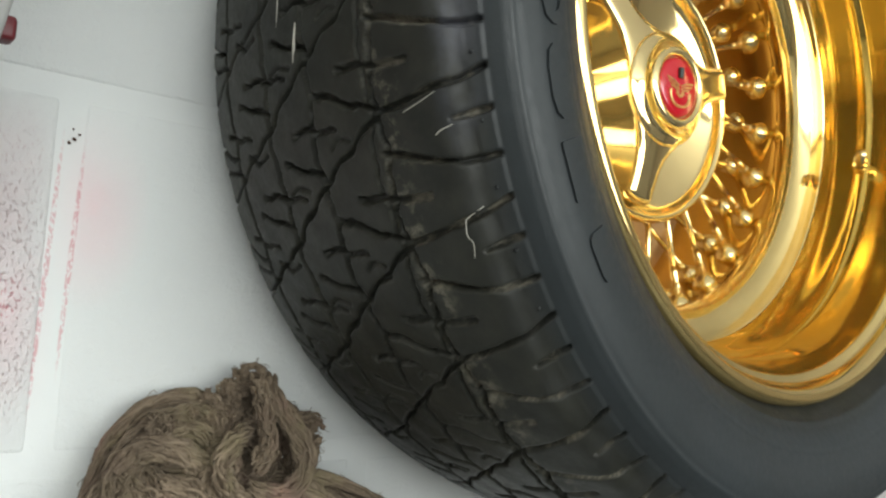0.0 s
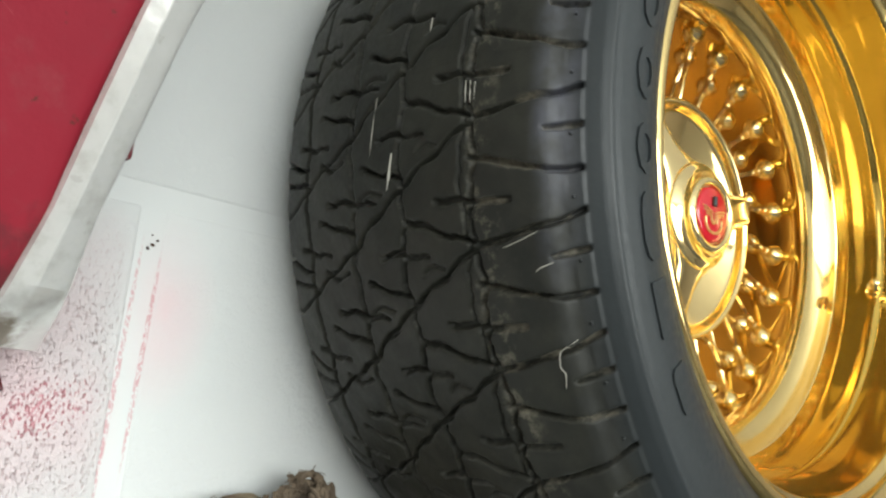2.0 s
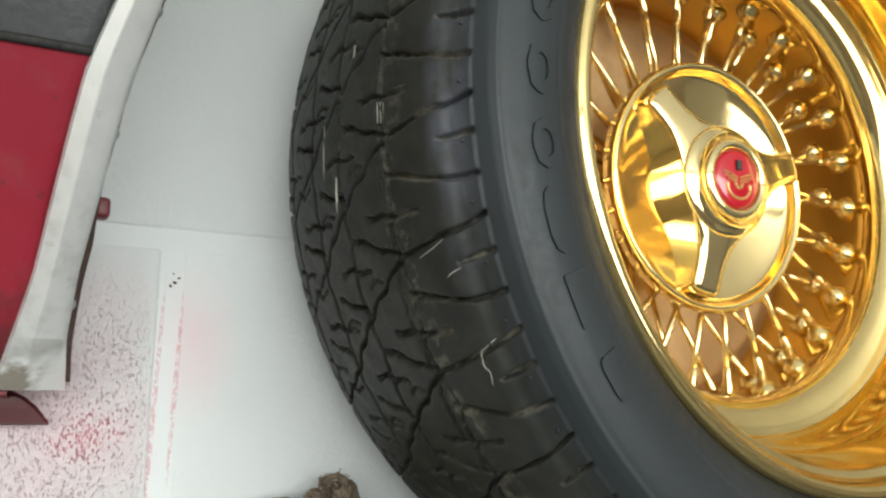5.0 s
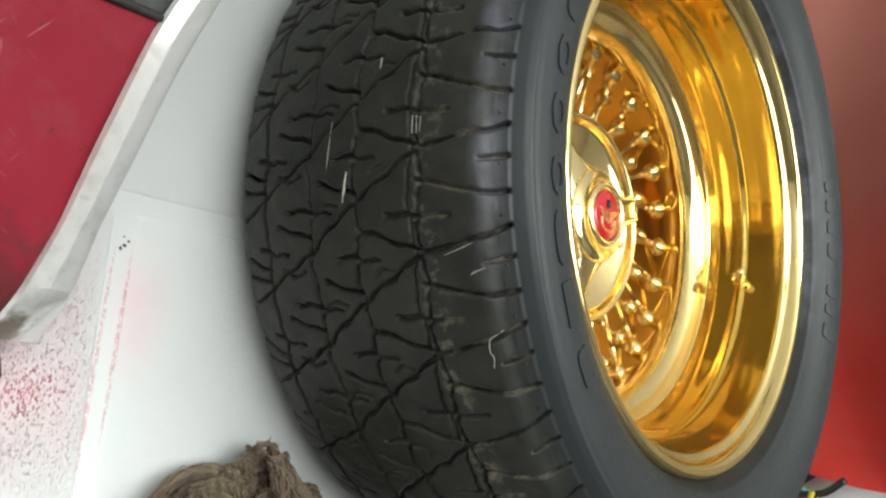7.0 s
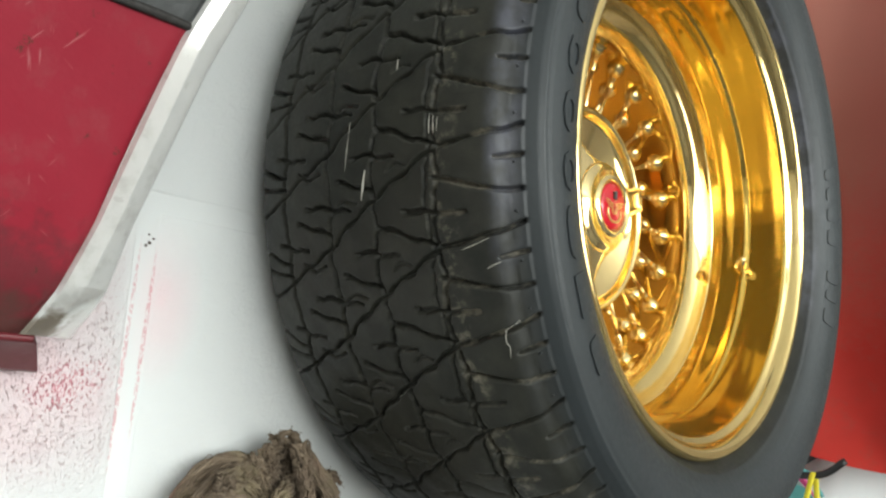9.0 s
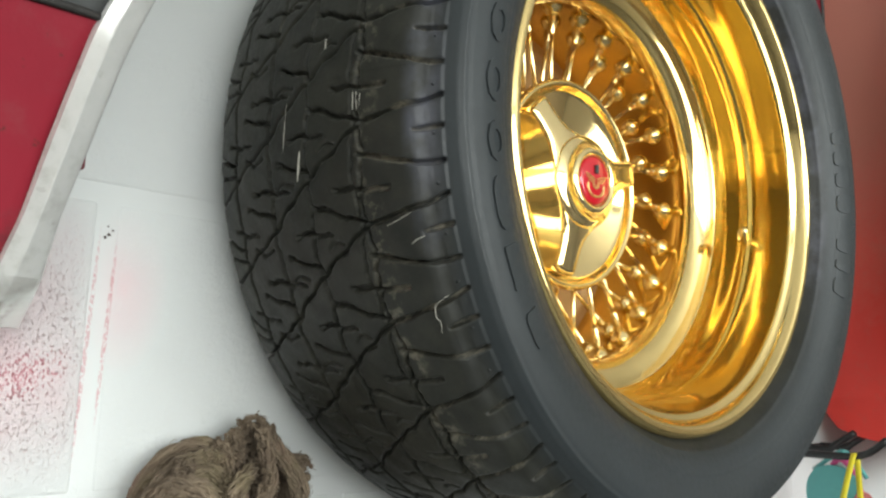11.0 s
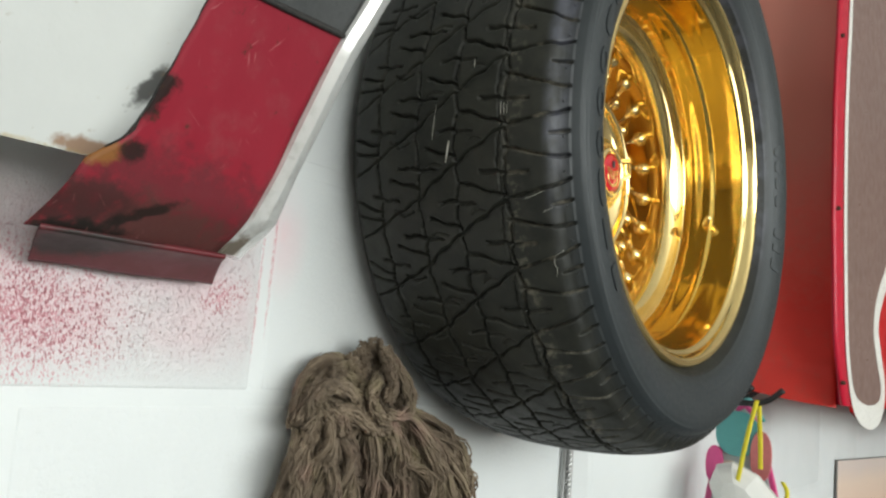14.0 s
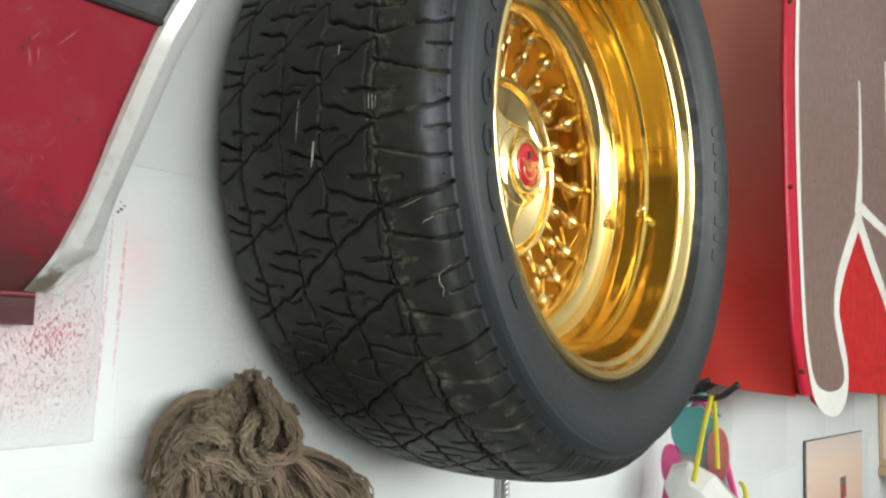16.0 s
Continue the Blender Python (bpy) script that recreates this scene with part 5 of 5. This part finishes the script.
def stripe(path, w, n=40):
    """A painted line as a plate: a band of a given width along a path on the face."""
    p = smooth_line([(x, 0, z) for x, z in path], n)
    t = np.gradient(p, axis=0)
    nrm = np.stack([t[:, 2], 0 * t[:, 0], -t[:, 0]], -1)
    nrm /= np.linalg.norm(nrm, axis=1)[:, None]
    ws = np.interp(np.linspace(0, 1, n), np.linspace(0, 1, len(w)), w)[:, None] if isinstance(w, (list, tuple)) else w
    a, b = p + nrm * ws / 2, p - nrm * ws / 2
    stripe.layer += 0.0003
    y0, y1 = HOOD_Y - 0.0012 - stripe.layer, HOOD_Y - 0.0006
    ring = np.stack([np.stack([a[:, 0], 0 * a[:, 0] + y0, a[:, 2]], -1), np.stack([b[:, 0], 0 * a[:, 0] + y0, b[:, 2]], -1), np.stack([b[:, 0], 0 * a[:, 0] + y1, b[:, 2]], -1), np.stack([a[:, 0], 0 * a[:, 0] + y1, a[:, 2]], -1)], 1)
    mesh_object("flame_outline", grid_mesh("flame_outline", ring, close_v=True), PINSTRIPE, hood, "white painted outline", False)


stripe.layer = 0.0
# brown-grey flame: everything above the licks, with red showing between them
left_line = [(0.715, 2.40), (0.704, 2.068), (0.684, 1.853), (0.688, 1.654), (0.712, 1.462), (0.752, 1.372)]
lick_a = [(0.83, 1.340), (0.93, 1.330), (1.012, 1.352), (1.006, 1.411), (0.935, 1.485), (0.985, 1.567), (1.155, 1.690)]
gap_b = [(1.28, 1.620), (1.41, 1.560), (1.60, 1.452), (1.74, 1.392), (1.80, 1.36), (1.90, 1.315), (1.98, 1.310)]
fill = left_line + lick_a + gap_b + [(1.90, 1.52), (1.90, 1.80), (2.05, 1.95), (2.3, 2.0), (2.5, 2.02), (2.5, 2.40)]
painted("flame_fill", [(x, z) for x, z in fill], 0.0003, FLAME_FILL, "brown-grey painted flame")
stripe(left_line, 0.020)
stripe([(0.744, 1.384), (0.775, 1.356), (0.83, 1.338), (0.90, 1.331), (0.965, 1.337), (1.003, 1.357), (1.008, 1.395), (0.965, 1.450), (0.940, 1.500), (0.985, 1.567), (1.155, 1.690)], [0.020, 0.028, 0.038, 0.044, 0.042, 0.037, 0.034, 0.038, 0.040, 0.038, 0.038], 90)
stripe([(1.155, 1.690), (1.185, 1.80), (1.195, 1.90), (1.195, 1.985)], [0.07, 0.03, 0.022, 0.012])
stripe([(1.155, 1.685), (1.30, 1.610), (1.41, 1.560), (1.60, 1.452), (1.74, 1.392)], [0.045, 0.045, 0.04, 0.04, 0.04])
stripe([(1.175, 1.715), (1.40, 1.702), (1.60, 1.695)], [0.026, 0.024, 0.022])
stripe([(1.74, 1.392), (1.66, 1.560), (1.605, 1.695), (1.54, 1.95), (1.525, 2.12)], [0.06, 0.05, 0.05, 0.035, 0.015])
stripe([(1.74, 1.392), (1.82, 1.330), (1.95, 1.308), (2.0, 1.36), (1.92, 1.52), (1.86, 1.70), (1.90, 1.86), (2.05, 1.96), (2.3, 2.0)], [0.05, 0.06, 0.06, 0.06, 0.05, 0.05, 0.06, 0.06, 0.05], 70)
settle(hood)

# ---- picture on the wall ----
picture = empty("wall_picture", 1.63, 0.2255, 1.186, "unframed sunset print with a thin dark top edge on the wall", "picture")
part("print", box(0.72, 0.004, 0.30, 0.001, (0.36, 0, -0.15)), PRINT, picture, "orange and pink sunset print", False)
part("top_edge", box(0.726, 0.006, 0.003, 0.001, (0.36, -0.0005, 0.0015)), DRAWER_GREY, picture, "thin dark edge")
part("side_edge", box(0.004, 0.005, 0.300, 0.001, (-0.002, -0.0005, -0.15)), DRAWER_GREY, picture, "thin dark edge")
part("printed_shape", box(0.070, 0.0016, 0.060, 0.0005, (0.43, -0.003, -0.150)), DRAWER_GREY, picture, "dark printed shape")
part("printed_shape", box(0.045, 0.0016, 0.040, 0.0005, (0.43, -0.0046, -0.160)), EMBLEM_RED, picture, "red printed shape")
picture.rotation_euler = (0, radians(1.9), 0)

# ---- shelf with things, far along the wall ----
tagged(part("shelf_board", box(0.90, 0.36, 0.030, 0.003, (3.12, 0.0500, 1.000)), PALE_WOOD), "pale wooden shelf board on the wall", "shelf")
frame_ob = empty("picture_frame", 2.70, 0.20, 1.015, "pale wooden picture frame standing on the shelf", "picture frame")
for name, dy, dz, sy, sz in (("rail", 0, 0.012, 0.060, 0.024), ("rail", 0, 0.262, 0.060, 0.024), ("stile", -0.024, 0.137, 0.012, 0.226), ("stile", 0.024, 0.137, 0.012, 0.226)):
    part(name, box(0.018, sy, sz, 0.002, (0, dy, dz)), PALE_WOOD, frame_ob)
part("mount", box(0.006, 0.036, 0.226, 0.0005, (0.004, 0, 0.137)), PINSTRIPE, frame_ob, "white mount")
cab = empty("small_cabinet", 2.82, 0.09, 1.015, "dark wooden cabinet with small grey drawers on the shelf", "cabinet")
part("side_panel", box(0.24, 0.014, 0.34, 0.002, (0.0, 0.085, 0.17)), DARK_WOOD, cab)
part("side_panel", box(0.24, 0.014, 0.34, 0.002, (0.0, -0.105, 0.17)), DARK_WOOD, cab)
part("top_panel", box(0.24, 0.204, 0.014, 0.002, (0.0, -0.010, 0.347)), DARK_WOOD, cab)
part("back_panel", box(0.010, 0.176, 0.340, 0.001, (0.115, -0.010, 0.17)), DARK_WOOD, cab)
part("base_panel", box(0.22, 0.176, 0.030, 0.002, (0.0, -0.010, 0.015)), DARK_WOOD, cab)
for y in (0.032, -0.052):
    d = part("drawer", box(0.20, 0.080, 0.082, 0.004, (-0.010, y, 0.074)), DRAWER_GREY, cab, "grey drawer")
    mesh_object("drawer_knob", tube("drawer_knob", [(-0.110, y, 0.076), (-0.122, y, 0.076), (-0.128, y, 0.076)], [0.004, 0.008, 0.006], 12), CHROME, d)
tagged(part("paper_pad", box(0.10, 0.10, 0.020, 0.002, (2.78, 0.075, 1.1415)), YELLOW), "pad of yellow paper lying on the grey drawers", "paper pad")
tin = mesh_object("spool", lathe("spool", [(0, 0.075), (0.034, 0.075), (0.036, 0.072), (0.036, 0.066), (0.030, 0.064), (0.030, 0.008), (0.036, 0.006), (0.036, 0.002), (0.034, 0), (0, 0)], 24), BLUE)
tin.matrix_world = pose(2.79, 0.065, 1.1525, 90)
tagged(tin, "bright blue spool standing in the cabinet", "spool")

# ---- block wall, block by block ----
wall = part("wall_north", box(8.7, 0.20, 2.75, 0.0, (0.35, WALL_Y + 0.0007 + 0.10, 1.375)), MORTAR, None, "", False)
tagged(wall, "white painted concrete block wall with pink overspray", "wall", kind="structure")
block_data = []
for v in range(3):
    rng = np.random.default_rng(30 + v)
    bm = box(0.3955, 0.014, 0.1935, 0.0042, (0, 0.007, 0), 4)
    data = bpy.data.meshes.new("block")
    bm.to_mesh(data)
    bm.free()
    data.materials.append(BLOCK)
    data.shade_smooth()
    data.set_sharp_from_angle(angle=radians(50))
    block_data.append(data)
rng = np.random.default_rng(5)
for i in range(-7, 6):
    z = 1.3395 + 0.2032 * (i + 0.5)
    x0 = -0.351 + (0.2032 if i % 2 else 0.0)
    for k in range(-9, 13):
        x = x0 + 0.4064 * (k + 0.5)
        if -3.7 < x < 4.4 and 0.1 < z < 2.7:
            b = new("block", block_data[rng.integers(0, 3)])
            b.parent = wall
            b.matrix_local = pose(x, WALL_Y + rng.normal(0, 0.00012), z, rng.normal(0, 0.03), 0, rng.normal(0, 0.02))

# flakes broken off the painted joint
for x, z, w, h, turn in ((-0.3490, 1.5150, 0.0035, 0.0022, 30), (-0.3515, 1.5128, 0.0020, 0.0030, -20), (-0.3465, 1.5180, 0.0024, 0.0016, 10), (-0.3500, 1.5205, 0.0015, 0.0015, 45)):
    flake = part("paint_chip", box(w * 0.65, 0.0012, h * 0.65, 0.0003, (0, 0, 0), 1), RUST, wall, "dark chip in the paint")
    flake.matrix_local = pose(x, WALL_Y - 0.0002, z, 0, turn, 0)
